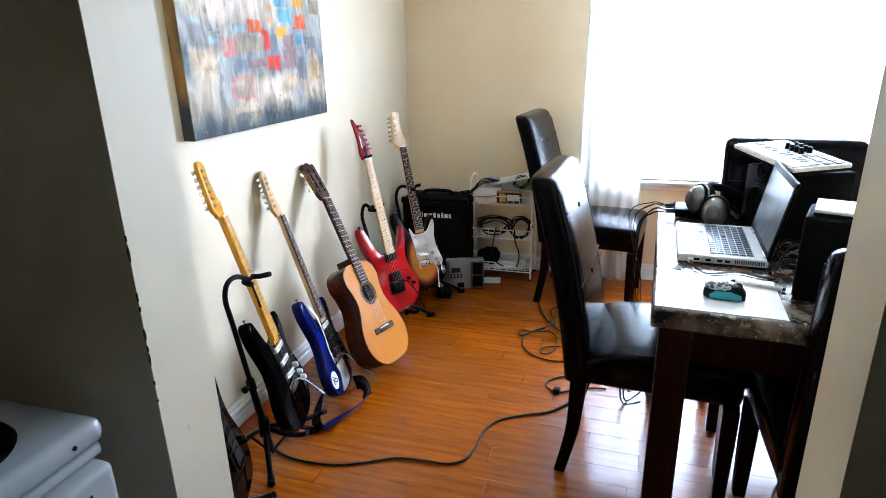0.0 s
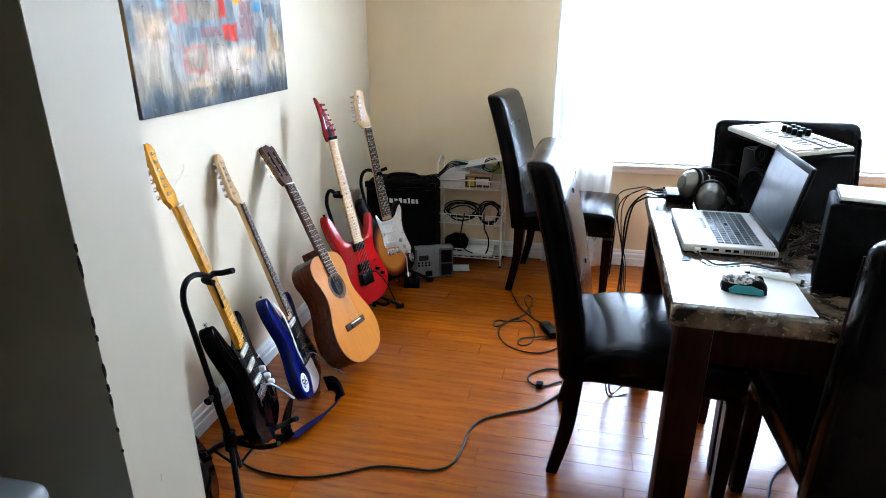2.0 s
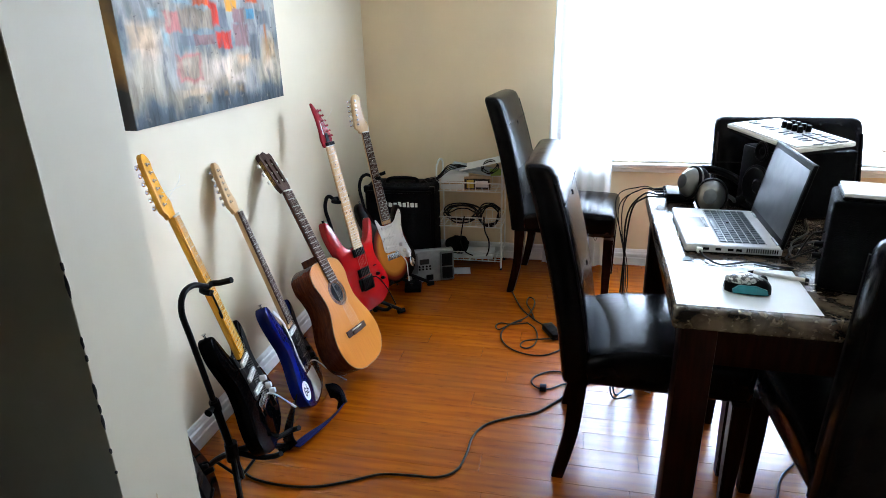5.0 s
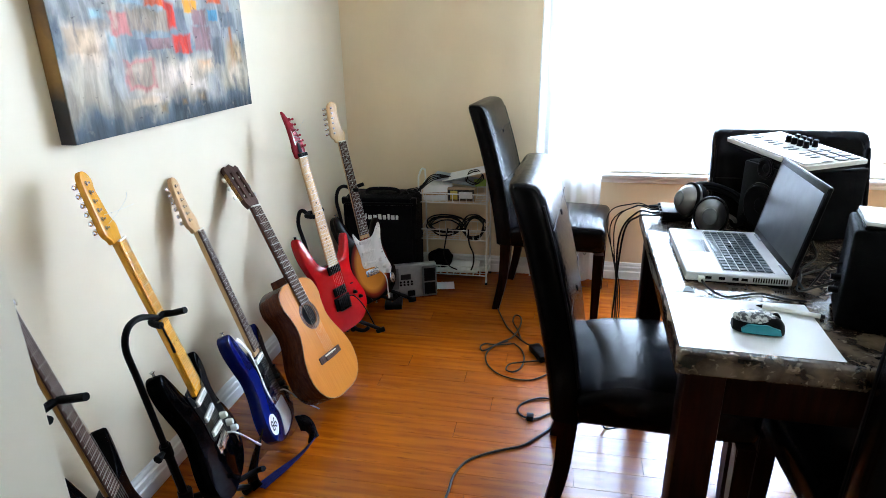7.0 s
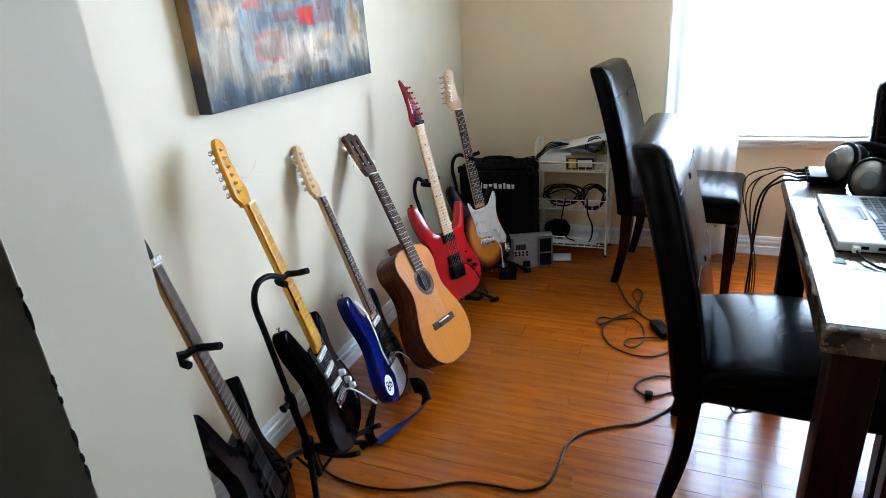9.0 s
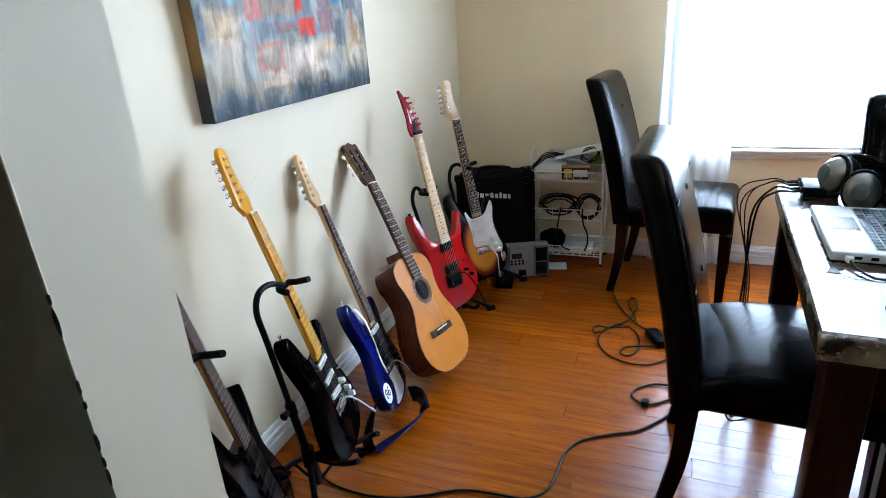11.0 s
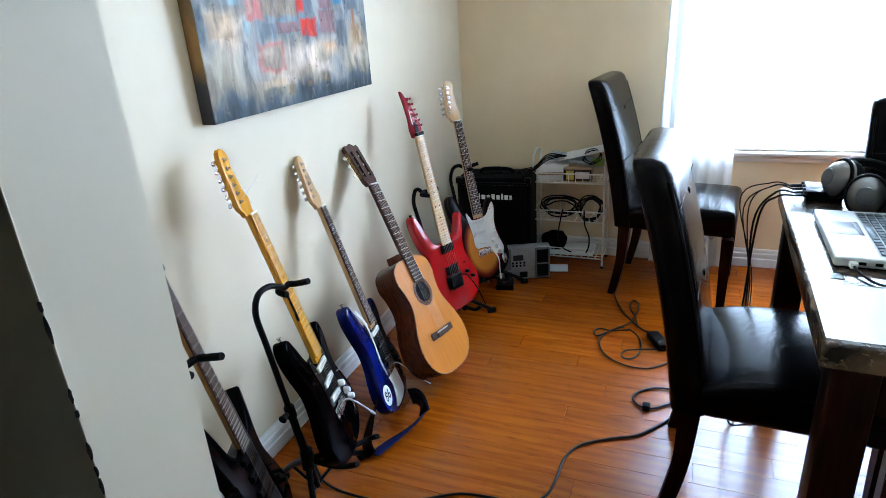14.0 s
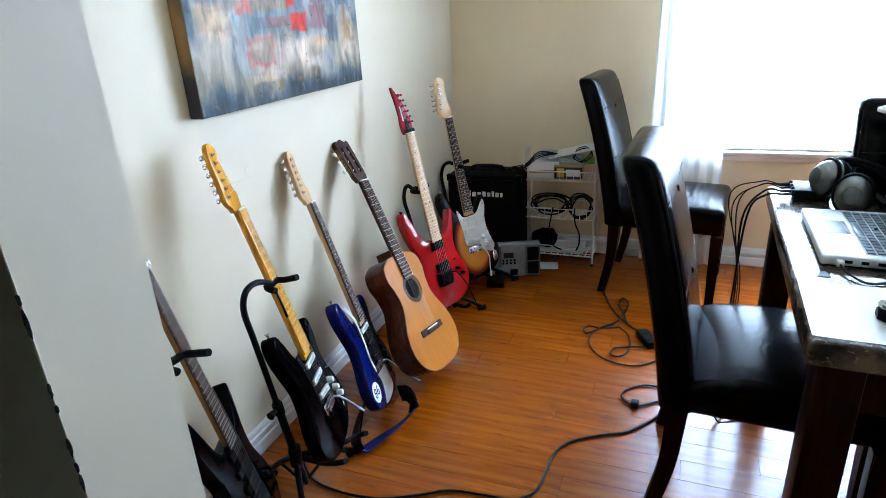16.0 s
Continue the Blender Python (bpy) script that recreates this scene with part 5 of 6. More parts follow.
for c, nrm in (((1.672, -1.510, 0.835), (-0.30, -0.93, 0.20)), ((1.628, -1.410, 0.852), (-0.88, -0.40, 0.25))):
    q = Vector(nrm).to_track_quat("Z", "Y").to_matrix().to_4x4()
    m = Matrix.Translation(c) @ q @ Matrix.Diagonal((1.06, 1.25, 1.3, 1))
    cup = part("ear_cup", lathe([(0, 0.034), (0.012, 0.033), (0.024, 0.028), (0.034, 0.019), (0.041, 0.007), (0.044, -0.006), (0.0, -0.006)], 28, m), HPSILVER, hp, "silver ear cup")
    part("ear_pad", turned(ring(0, 0, -0.016, 0.032, 0.013), m), RUBBER, cup)
    part("cup_ring", turned(ring(0, 0, 0.004, 0.0425, 0.0045), m), BLACKPLASTIC, cup)
    part("cup_disc", lathe([(0, 0.0362), (0.014, 0.0345), (0.019, 0.0325), (0.020, 0.030), (0, 0.028)], 24, m), SILVERDARK, cup)
part("yoke_bar", tube(curve_points([(1.745, -1.500, 0.813), (1.735, -1.520, 0.83), (1.712, -1.525, 0.845)], 4), 0.006, 8), HPSILVER, hp)

# on the near loudspeaker
book = thing("notebook", pose(1.900, -2.070, TZ + 0.209, 0, 0, -16), "white papers in a dark notebook on the speaker", "notebook")
part("cover", box(-0.082, 0.082, -0.066, 0.066, 0, 0.006, 0.002), BLACKPLASTIC, book)
part("paper_block", box(-0.080, 0.066, -0.062, 0.064, 0.006, 0.014, 0.002), PAPER, book)
lead = thing("speaker_lead", pose(0, 0, 0), "thin black speaker wire behind the monitor", "cable")
part("lead", tube(curve_points([(1.812, -2.045, 0.900), (1.784, -2.045, 0.893), (1.772, -2.02, 0.84), (1.788, -1.95, 0.795), (1.81, -1.85, 0.789), (1.9, -1.78, 0.789)], 6), 0.0025, 8), CABLE, lead)
lead = thing("speaker_lead", pose(0, 0, 0), "thin black speaker wire on the marble", "cable")
part("lead", tube(curve_points([(1.812, -2.045, 0.865), (1.776, -2.035, 0.840), (1.775, -1.94, 0.789), (1.81, -1.86, 0.789), (1.83, -1.80, 0.789), (1.90, -1.70, 0.789), (1.94, -1.56, 0.789), (2.0, -1.54, 0.789)], 6), 0.0025, 8), CABLE, lead)
bowl = thing("glass_bowl", pose(2.50, -1.25, TZ), "clear glass bowl on the far end of the table", "bowl")
part("bowl_wall", lathe([(0, 0.0), (0.05, 0.0), (0.055, 0.008), (0.11, 0.06), (0.14, 0.12), (0.145, 0.12), (0.116, 0.056), (0.06, 0.012), (0, 0.010)], 32), GLASSWARE, bowl)

# ---- by the far wall ----
amp = thing("guitar_amplifier", pose(0.285, -0.288, 0, 0, 0, 4), "black combo guitar amplifier with silver lettering bar", "amplifier")
AW, AD, AH = 0.395, 0.225, 0.535
part("cabinet", box(-AW / 2, AW / 2, -AD / 2, AD / 2, 0.008, AH, 0.016, 3), BLACKMATT, amp)
part("grille_cloth", box(-AW / 2 + 0.022, AW / 2 - 0.022, -AD / 2 - 0.004, -AD / 2 + 0.01, 0.04, AH - 0.035, 0.004), CLOTHGREY, amp)
part("grille_frame", box(-AW / 2 + 0.012, AW / 2 - 0.012, -AD / 2 - 0.007, -AD / 2 + 0.008, AH - 0.034, AH - 0.020, 0.003), BLACKPLASTIC, amp)
for x0, x1, h in ((-0.125, -0.100, 0.030), (-0.096, -0.089, 0.030), (-0.084, -0.064, 0.022), (-0.059, -0.041, 0.022), (-0.036, -0.018, 0.026), (-0.013, 0.004, 0.022), (0.009, 0.021, 0.028), (0.025, 0.044, 0.022), (0.048, 0.062, 0.022)):
    part("logo_bar", box(x0 * 1.14 + 0.035, x1 * 1.14 + 0.033, -AD / 2 - 0.0065, -AD / 2 - 0.0035, AH - 0.112, AH - 0.112 + h * 1.1, 0.0014), PEARL, amp)
part("handle", tube(curve_points([(-0.09, 0, AH), (-0.075, 0, AH + 0.022), (0, 0, AH + 0.028), (0.075, 0, AH + 0.022), (0.09, 0, AH)], 5), 0.010, 8), RUBBER, amp)
for x in (-AW / 2 + 0.012, AW / 2 - 0.012):
    for z in (0.022, AH - 0.014):
        part("corner_cap", box(x - 0.016, x + 0.016, -AD / 2 - 0.003, -AD / 2 + 0.030, z - 0.018, z + 0.018, 0.006), BLACKPLASTIC, amp)
for x in (-0.15, 0.15):
    part("foot", cyl((x, -0.08, 0), (x, -0.08, 0.010), 0.014, n=12), RUBBER, amp)
    part("foot", cyl((x, 0.08, 0), (x, 0.08, 0.010), 0.014, n=12), RUBBER, amp)
bagcloth = thing("cable_heap", pose(0, 0, 0), "tangle of thin black leads dropped on top of the amplifier", "cables")
for k in range(4):
    part("lead", tube(curve_points([(0.20 + 0.05 * k, -0.33 + 0.02 * k, AH + 0.004), (0.28 + 0.05 * k, -0.30, AH + 0.006), (0.40, -0.28 + 0.02 * k, AH + 0.006), (0.475, -0.26 + 0.02 * k, AH + 0.012 + 0.004 * k), (0.55, -0.22, 0.60 + 0.010 * k), (0.64, -0.18, 0.614)], 6), 0.003, 6), CABLE, bagcloth)

fx = thing("multi_effects_pedal", pose(0.515, -0.575, 0.004, -72, 0, 12) @ Matrix.Translation((0, 0, 0)), "silver multi-effects pedal propped upright on the amplifier", "effects pedal")
fx.matrix_world = frame_of((0.483, -0.458, 0.004), (-0.02, 0.05, 0.998), (0.40, -0.915, 0.05), 1.12)
part("chassis", box(-0.115, 0.115, 0, 0.165, -0.045, 0, 0.006, 2), SILVERMID, fx)
part("display", box(-0.060, -0.012, 0.095, 0.122, 0, 0.001), SCREEN, fx)
for r in range(2):
    for k in range(4):
        part("button", cyl((-0.062 + k * 0.018, 0.084 - r * 0.014, 0), (-0.062 + k * 0.018, 0.084 - r * 0.014, 0.004), 0.0052, n=10), BLACKPLASTIC, fx)
for x in (-0.085, -0.012):
    part("footswitch", box(x - 0.018, x + 0.018, 0.012, 0.040, 0, 0.012, 0.004), BLACKPLASTIC, fx)
part("side_panel", box(-0.112, -0.070, 0.05, 0.155, 0, 0.0015), SILVERDARK, fx)
tr = part("treadle", box(0.042, 0.112, 0.010, 0.158, 0.002, 0.018, 0.005, 2), SILVERDARK, fx, "ridged expression treadle")
part("treadle_mat", box(0.050, 0.104, 0.085, 0.150, 0.018, 0.0205, 0.001), RUBBER, tr)
part("treadle_mat", box(0.050, 0.104, 0.018, 0.078, 0.018, 0.0205, 0.001), RUBBER, tr)
fx2 = thing("stomp_box", pose(0.395, -0.570, 0, 0, 0, 12), "small black pedal lying by the stand", "effects pedal")
part("chassis", box(-0.04, 0.05, -0.05, 0.05, 0, 0.03, 0.004), BLACKPLASTIC, fx2)
part("footswitch", cyl((0, -0.02, 0.03), (0, -0.02, 0.042), 0.009, n=12), CHROME, fx2)

# wire cart
ck = thing("wire_rack", pose(0, 0, 0), "white three-tier wire rack crowded with papers and cables", "storage rack")
X0, X1, Y0, Y1 = 0.468, 0.846, -0.215, -0.040
for x in (X0, X1):
    loop = curve_points([(x, Y0, 0.004), (x, Y0, 0.30), (x, Y0, 0.585), (x, Y0 + 0.03, 0.625), (x, (Y0 + Y1) / 2, 0.640), (x, Y1 - 0.03, 0.625), (x, Y1, 0.585), (x, Y1, 0.30), (x, Y1, 0.004)], 5)
    part("side_hoop", tube(loop, 0.0052, 8), WHITEWIRE, ck)
    for y in (Y0, Y1):
        part("foot_cap", cyl((x, y, 0), (x, y, 0.012), 0.0075, n=10), RUBBER, ck)
for z, h in ((0.475, 0.050), (0.262, 0.055), (0.052, 0.050)):
    basket = part("basket_rim", tube([(X0, Y0, z + h), (X1, Y0, z + h), (X1, Y1, z + h), (X0, Y1, z + h)], 0.0034, 8, True), WHITEWIRE, ck)
    part("floor_rim", tube([(X0, Y0, z), (X1, Y0, z), (X1, Y1, z), (X0, Y1, z)], 0.0034, 8, True), WHITEWIRE, basket)
    for k in range(1, 10):
        x = X0 + (X1 - X0) * k / 10
        part("wire", tube([(x, Y0, z + h), (x, Y0, z), (x, Y1, z), (x, Y1, z + h)], 0.0018, 6), WHITEWIRE, basket)
    for k in range(1, 5):
        y = Y0 + (Y1 - Y0) * k / 5
        part("wire", tube([(X0, y, z + h), (X0, y, z), (X1, y, z), (X1, y, z + h)], 0.0018, 6), WHITEWIRE, basket)


def loose_box(name, m, w, d, h, material, label, cat, extra=()):
    t = thing(name, m, label, cat)
    part("carton", box(-w / 2, w / 2, -d / 2, d / 2, 0, h, 0.002), material, t)
    for nm, b, mt in extra:
        part(nm, box(*b, 0.0004), mt, t)
    return t


loose_box("manual_box", pose(0.700, -0.170, 0.480, 4, 0, 3), 0.150, 0.05, 0.075, CARD, "brown carton with yellow label in the wire rack", "box",
          [("label_panel", (-0.06, -0.02, -0.0262, -0.0252, 0.012, 0.062), YELLOW), ("label_panel", (-0.012, 0.062, -0.0262, -0.0252, 0.018, 0.056), PAPER), ("label_edge", (-0.072, 0.072, -0.0258, -0.0252, 0.006, 0.068), CHIP)])
loose_box("paper_stack", pose(0.560, -0.130, 0.481, 0, 0, 10), 0.16, 0.13, 0.085, PAPER, "stack of white papers in the top basket", "papers", [("binder", (-0.078, 0.078, -0.0665, -0.0655, 0.03, 0.045), CARD)])
loose_box("paper_stack", pose(0.660, -0.100, 0.572, 2, 7, -4), 0.26, 0.12, 0.020, PAPERGREY, "pile of grey printed manuals on top", "papers")
loose_box("paper_stack", pose(0.640, -0.125, 0.056, 0, 0, 2), 0.30, 0.15, 0.022, PAPER, "white envelopes in the bottom basket", "papers")
loose_box("green_packet", pose(0.800, -0.150, 0.560, 0, 0, 20), 0.06, 0.04, 0.035, LEAFGREEN, "small lime packet in the top basket", "packet")
sheet(0.30, 0.16, pose(0.735, -0.100, 0.622, 3, -13, 2), "white sheet lying aslant over the rack", curl=0.01)
sheet(0.14, 0.10, pose(0.60, -0.270, 0.001, 0, 0, 12), "white slip of paper on the floor under the rack")
bag = thing("power_supply_bag", pose(0.575, -0.150, 0.056), "black pouch slumped in the bottom basket", "pouch")
own = bmesh.new()
bmesh.ops.create_icosphere(own, subdivisions=3, radius=1)
for v in own.verts:
    k = 1 + 0.25 * noise.noise(v.co * 1.7)
    v.co = Vector((v.co.x * 0.075 * k, v.co.y * 0.05 * k, max(-0.045, v.co.z * 0.06 * k) + 0.066))
part("pouch", own, BLACKMATT, bag)


def coil(name, c, rx, ry, turns, label, seed, t=0.0042, tilt=0.0, wild=0.3, height=0.05, material=None):
    rnd = random.Random(seed)
    k = thing(name, pose(0, 0, 0), label, "cable", "coiled leads")
    for i in range(turns):
        a0, fx_, fy, dz = rnd.uniform(0, 6.28), rnd.uniform(1 - wild, 1), rnd.uniform(1 - wild, 1), rnd.uniform(0, height)
        pts = [(c[0] + rx * fx_ * math.cos(a0 + a) + rnd.uniform(-0.006, 0.006), c[1] + ry * fy * math.sin(a0 + a), c[2] + dz + tilt * math.sin(a + a0) + rnd.uniform(-0.004, 0.006)) for a in np.linspace(0, 2 * math.pi, 13)[:-1]]
        part("loop", tube(curve_points(pts, 3, True), t, 6, True), material or CABLE, k)
    return k


coil("cable_coil", (0.600, -0.130, 0.300), 0.115, 0.060, 6, "coil of black cable in the middle basket", 3, tilt=0.030, height=0.035)
coil("cable_coil", (0.765, -0.135, 0.300), 0.070, 0.055, 5, "second black cable coil hanging over the basket rim", 4, tilt=0.050, height=0.03)
coil("cable_coil", (0.770, -0.160, 0.600), 0.055, 0.045, 3, "thin black leads bunched on the top papers", 6, t=0.0026, tilt=0.025, height=0.015)
hang = thing("hanging_lead", pose(0, 0, 0), "black lead looping down between the baskets", "cable")
part("lead", tube(curve_points([(0.63, -0.222, 0.33), (0.615, -0.235, 0.24), (0.610, -0.235, 0.17), (0.635, -0.230, 0.11), (0.68, -0.222, 0.085)], 6), 0.0038, 8), CABLE, hang)
hang = thing("hanging_lead", pose(0, 0, 0), "black lead looping down between the baskets", "cable")
part("lead", tube(curve_points([(0.745, -0.225, 0.33), (0.752, -0.235, 0.25), (0.775, -0.235, 0.19), (0.775, -0.232, 0.13), (0.76, -0.225, 0.088)], 6), 0.0042, 8), CABLE, hang)

# ---- on the floor ----
main = thing("floor_cable", pose(0, 0, 0), "long black instrument cable snaking over the floor", "cable")
part("lead", tube(curve_points([(0.16, -2.02, 0.006), (0.20, -2.07, 0.006), (0.270, -2.115, 0.006), (0.385, -2.128, 0.006), (0.494, -2.112, 0.006), (0.587, -2.070, 0.006), (0.674, -2.022, 0.006), (0.775, -2.008, 0.006), (0.860, -2.000, 0.006), (0.915, -1.955, 0.006), (0.932, -1.870, 0.006), (0.938, -1.780, 0.006), (0.975, -1.702, 0.006),
                                (1.060, -1.642, 0.006), (1.140, -1.602, 0.006), (1.185, -1.556, 0.006), (1.235, -1.490, 0.006), (1.262, -1.43, 0.006), (1.258, -1.36, 0.006), (1.24, -1.31, 0.006)], 6), 0.0042, 8), CABLE, main)
psu = thing("power_brick", pose(0, 0, 0), "black laptop power brick with coiled lead on the floor", "power adapter")
part("brick", turned(box(-0.026, 0.026, -0.062, 0.062, 0, 0.030, 0.005, 2), pose(1.178, -0.965, 0.001, 0, 0, 27)), BLACKPLASTIC, psu)
part("label_panel", turned(box(-0.016, 0.016, -0.030, 0.030, 0.030, 0.0305), pose(1.178, -0.965, 0.001, 0, 0, 27)), RUBBER, psu)
part("lead", tube(curve_points([(0.938, -0.50, 0.006), (0.975, -0.62, 0.006), (1.014, -0.727, 0.006), (1.060, -0.810, 0.010), (1.110, -0.875, 0.010), (1.148, -0.910, 0.014)], 6), 0.0036, 8), CABLE, psu)
part("lead", tube(curve_points([(1.090, -0.850, 0.006), (1.066, -0.750, 0.006), (1.036, -0.665, 0.008), (1.042, -0.600, 0.010), (1.068, -0.612, 0.010), (1.077, -0.680, 0.012), (1.066, -0.770, 0.014), (1.044, -0.843, 0.014), (0.996, -0.899, 0.014), (0.954, -0.950, 0.010), (0.925, -0.971, 0.006), (0.910, -0.934, 0.006), (0.930, -0.904, 0.006), (0.969, -0.912, 0.008), (1.015, -0.906, 0.010), (1.056, -0.893, 0.012)], 5), 0.0034, 8), CABLE, psu)
part("lead", tube(curve_points([(1.030, -0.874, 0.012), (0.974, -0.921, 0.010), (0.945, -0.991, 0.006), (0.956, -1.071, 0.006), (1.002, -1.141, 0.006), (1.073, -1.178, 0.006), (1.148, -1.177, 0.006), (1.205, -1.133, 0.006), (1.26, -1.07, 0.006), (1.34, -1.05, 0.006)], 5), 0.0034, 8), CABLE, psu)
part("lead", tube(curve_points([(1.056, -0.893, 0.014), (1.095, -0.934, 0.008), (1.113, -1.008, 0.006), (1.104, -1.090, 0.006), (1.072, -1.126, 0.006), (1.044, -1.111, 0.006), (1.055, -1.073, 0.010), (1.105, -1.048, 0.010), (1.205, -1.020, 0.012)], 5), 0.0034, 8), CABLE, psu)
kn = thing("tied_cable", pose(0, 0, 0), "black cable loop held by a cable tie", "cable")
part("lead", tube(curve_points([(1.45, -1.33, 0.006), (1.34, -1.31, 0.006), (1.257, -1.300, 0.006), (1.188, -1.302, 0.006), (1.131, -1.346, 0.006), (1.114, -1.390, 0.006), (1.137, -1.430, 0.006), (1.186, -1.434, 0.006), (1.251, -1.385, 0.006), (1.36, -1.36, 0.006)], 6), 0.0038, 8), CABLE, kn)
part("cable_tie", box(1.150, 1.176, -1.450, -1.422, 0.0, 0.022, 0.004), RUBBER, kn)
rl = thing("floor_cable", pose(0, 0, 0), "black cable hanging to the floor by the table legs", "cable")
part("lead", tube(curve_points([(2.05, -1.55, 0.25), (2.03, -1.60, 0.10), (2.015, -1.65, 0.008), (1.985, -1.725, 0.006), (1.940, -1.780, 0.006), (1.905, -1.850, 0.006), (1.88, -1.96, 0.006), (1.92, -2.1, 0.006), (2.1, -2.25, 0.006)], 6), 0.0034, 8), CABLE, rl)

# strap of the blue guitar, folded on the floor
sp = thing("guitar_strap", pose(0, 0, 0), "navy webbing guitar strap drooping to the floor", "guitar strap")


part("webbing", webbing([((0.438, -1.742, 0.046), (0.6, 0.2, 0.75)), ((0.416, -1.800, 0.030), (0.7, 0, 0.6)), ((0.380, -1.880, 0.022), (0.8, -0.3, 0.4)), ((0.346, -1.955, 0.016), (0.8, -0.3, 0.3))], 0.055, 0.003), STRAP, sp)
part("leather_end", webbing([((0.362, -1.690, 0.066), (0, 0, 1)), ((0.392, -1.694, 0.074), (0.1, 0.1, 1)), ((0.420, -1.710, 0.066), (0.3, 0, 1)), ((0.438, -1.740, 0.046), (0.5, 0.2, 0.8))], 0.060, 0.005), LEATHER, sp, "black leather strap end")
part("leather_end", webbing([((0.342, -1.962, 0.018), (0.8, -0.3, 0.4)), ((0.318, -1.945, 0.045), (0.7, -0.3, 0.6)), ((0.304, -1.885, 0.085), (0.5, 0, 0.8)), ((0.298, -1.825, 0.120), (0.3, 0.2, 0.9))], 0.066, 0.005), LEATHER, sp, "black leather strap end")

# ---- the painting ----
pa = thing("painting", pose(0, 0, 0), "abstract canvas of coloured blocks over grey-blue, unframed", "painting")
PH = 0.66
def stretched(name):
    m = mat("canvas_ground", (0.22, 0.21, 0.185), (0.62, 0.565, 0.49), 0.5, spec=0.12, scale=6, stretch=(1, 2.6, 1.0), fine=380, bump=0.35, spread=(0.35, 0.68), dist=0.002)
    n, l = m.node_tree.nodes, m.node_tree.links
    b = n["Principled BSDF"]
    tc = next(x for x in n if x.type == "TEX_COORD")
    sep = n.new("ShaderNodeSeparateXYZ")
    l.new(tc.outputs["Object"], sep.inputs[0])
    r = n.new("ShaderNodeMapRange")
    r.inputs[1].default_value, r.inputs[2].default_value = 1.11, 1.11 + PH
    l.new(sep.outputs[2], r.inputs[0])
    ramp = n.new("ShaderNodeValToRGB")
    e = ramp.color_ramp.elements
    e[0].position, e[0].color = 0.0, (0.040, 0.055, 0.068, 1)
    e[1].position, e[1].color = 1.0, (0.62, 0.58, 0.50, 1)
    for p, c in ((0.06, (0.085, 0.112, 0.132, 1)), (0.14, (0.36, 0.31, 0.235, 1)), (0.24, (0.45, 0.40, 0.32, 1)), (0.36, (0.165, 0.215, 0.250, 1)), (0.50, (0.30, 0.32, 0.315, 1)), (0.62, (0.44, 0.45, 0.41, 1))):
        k = e.new(p)
        k.color = c
    wob = n.new("ShaderNodeTexNoise")
    wob.inputs["Scale"].default_value = 7
    mp = n.new("ShaderNodeMapping")
    mp.inputs["Scale"].default_value = (1, 2.0, 0.7)
    l.new(tc.outputs["Object"], mp.inputs[0]), l.new(mp.outputs[0], wob.inputs[0])
    add = n.new("ShaderNodeMath")
    add.operation = "MULTIPLY_ADD"
    add.inputs[1].default_value = 0.34
    sub_ = n.new("ShaderNodeMath")
    sub_.operation = "ADD"
    sub_.inputs[1].default_value = -0.17
    l.new(wob.outputs[0], add.inputs[0]), l.new(r.outputs[0], add.inputs[2]), l.new(add.outputs[0], sub_.inputs[0]), l.new(sub_.outputs[0], ramp.inputs[0])
    mix = n.new("ShaderNodeMix")
    mix.data_type, mix.blend_type = "RGBA", "OVERLAY"
    mix.inputs[0].default_value = 0.45
    src = b.inputs["Base Color"].links[0].from_socket
    l.new(ramp.outputs[0], mix.inputs[6]), l.new(src, mix.inputs[7]), l.new(mix.outputs[2], b.inputs["Base Color"])
    return m


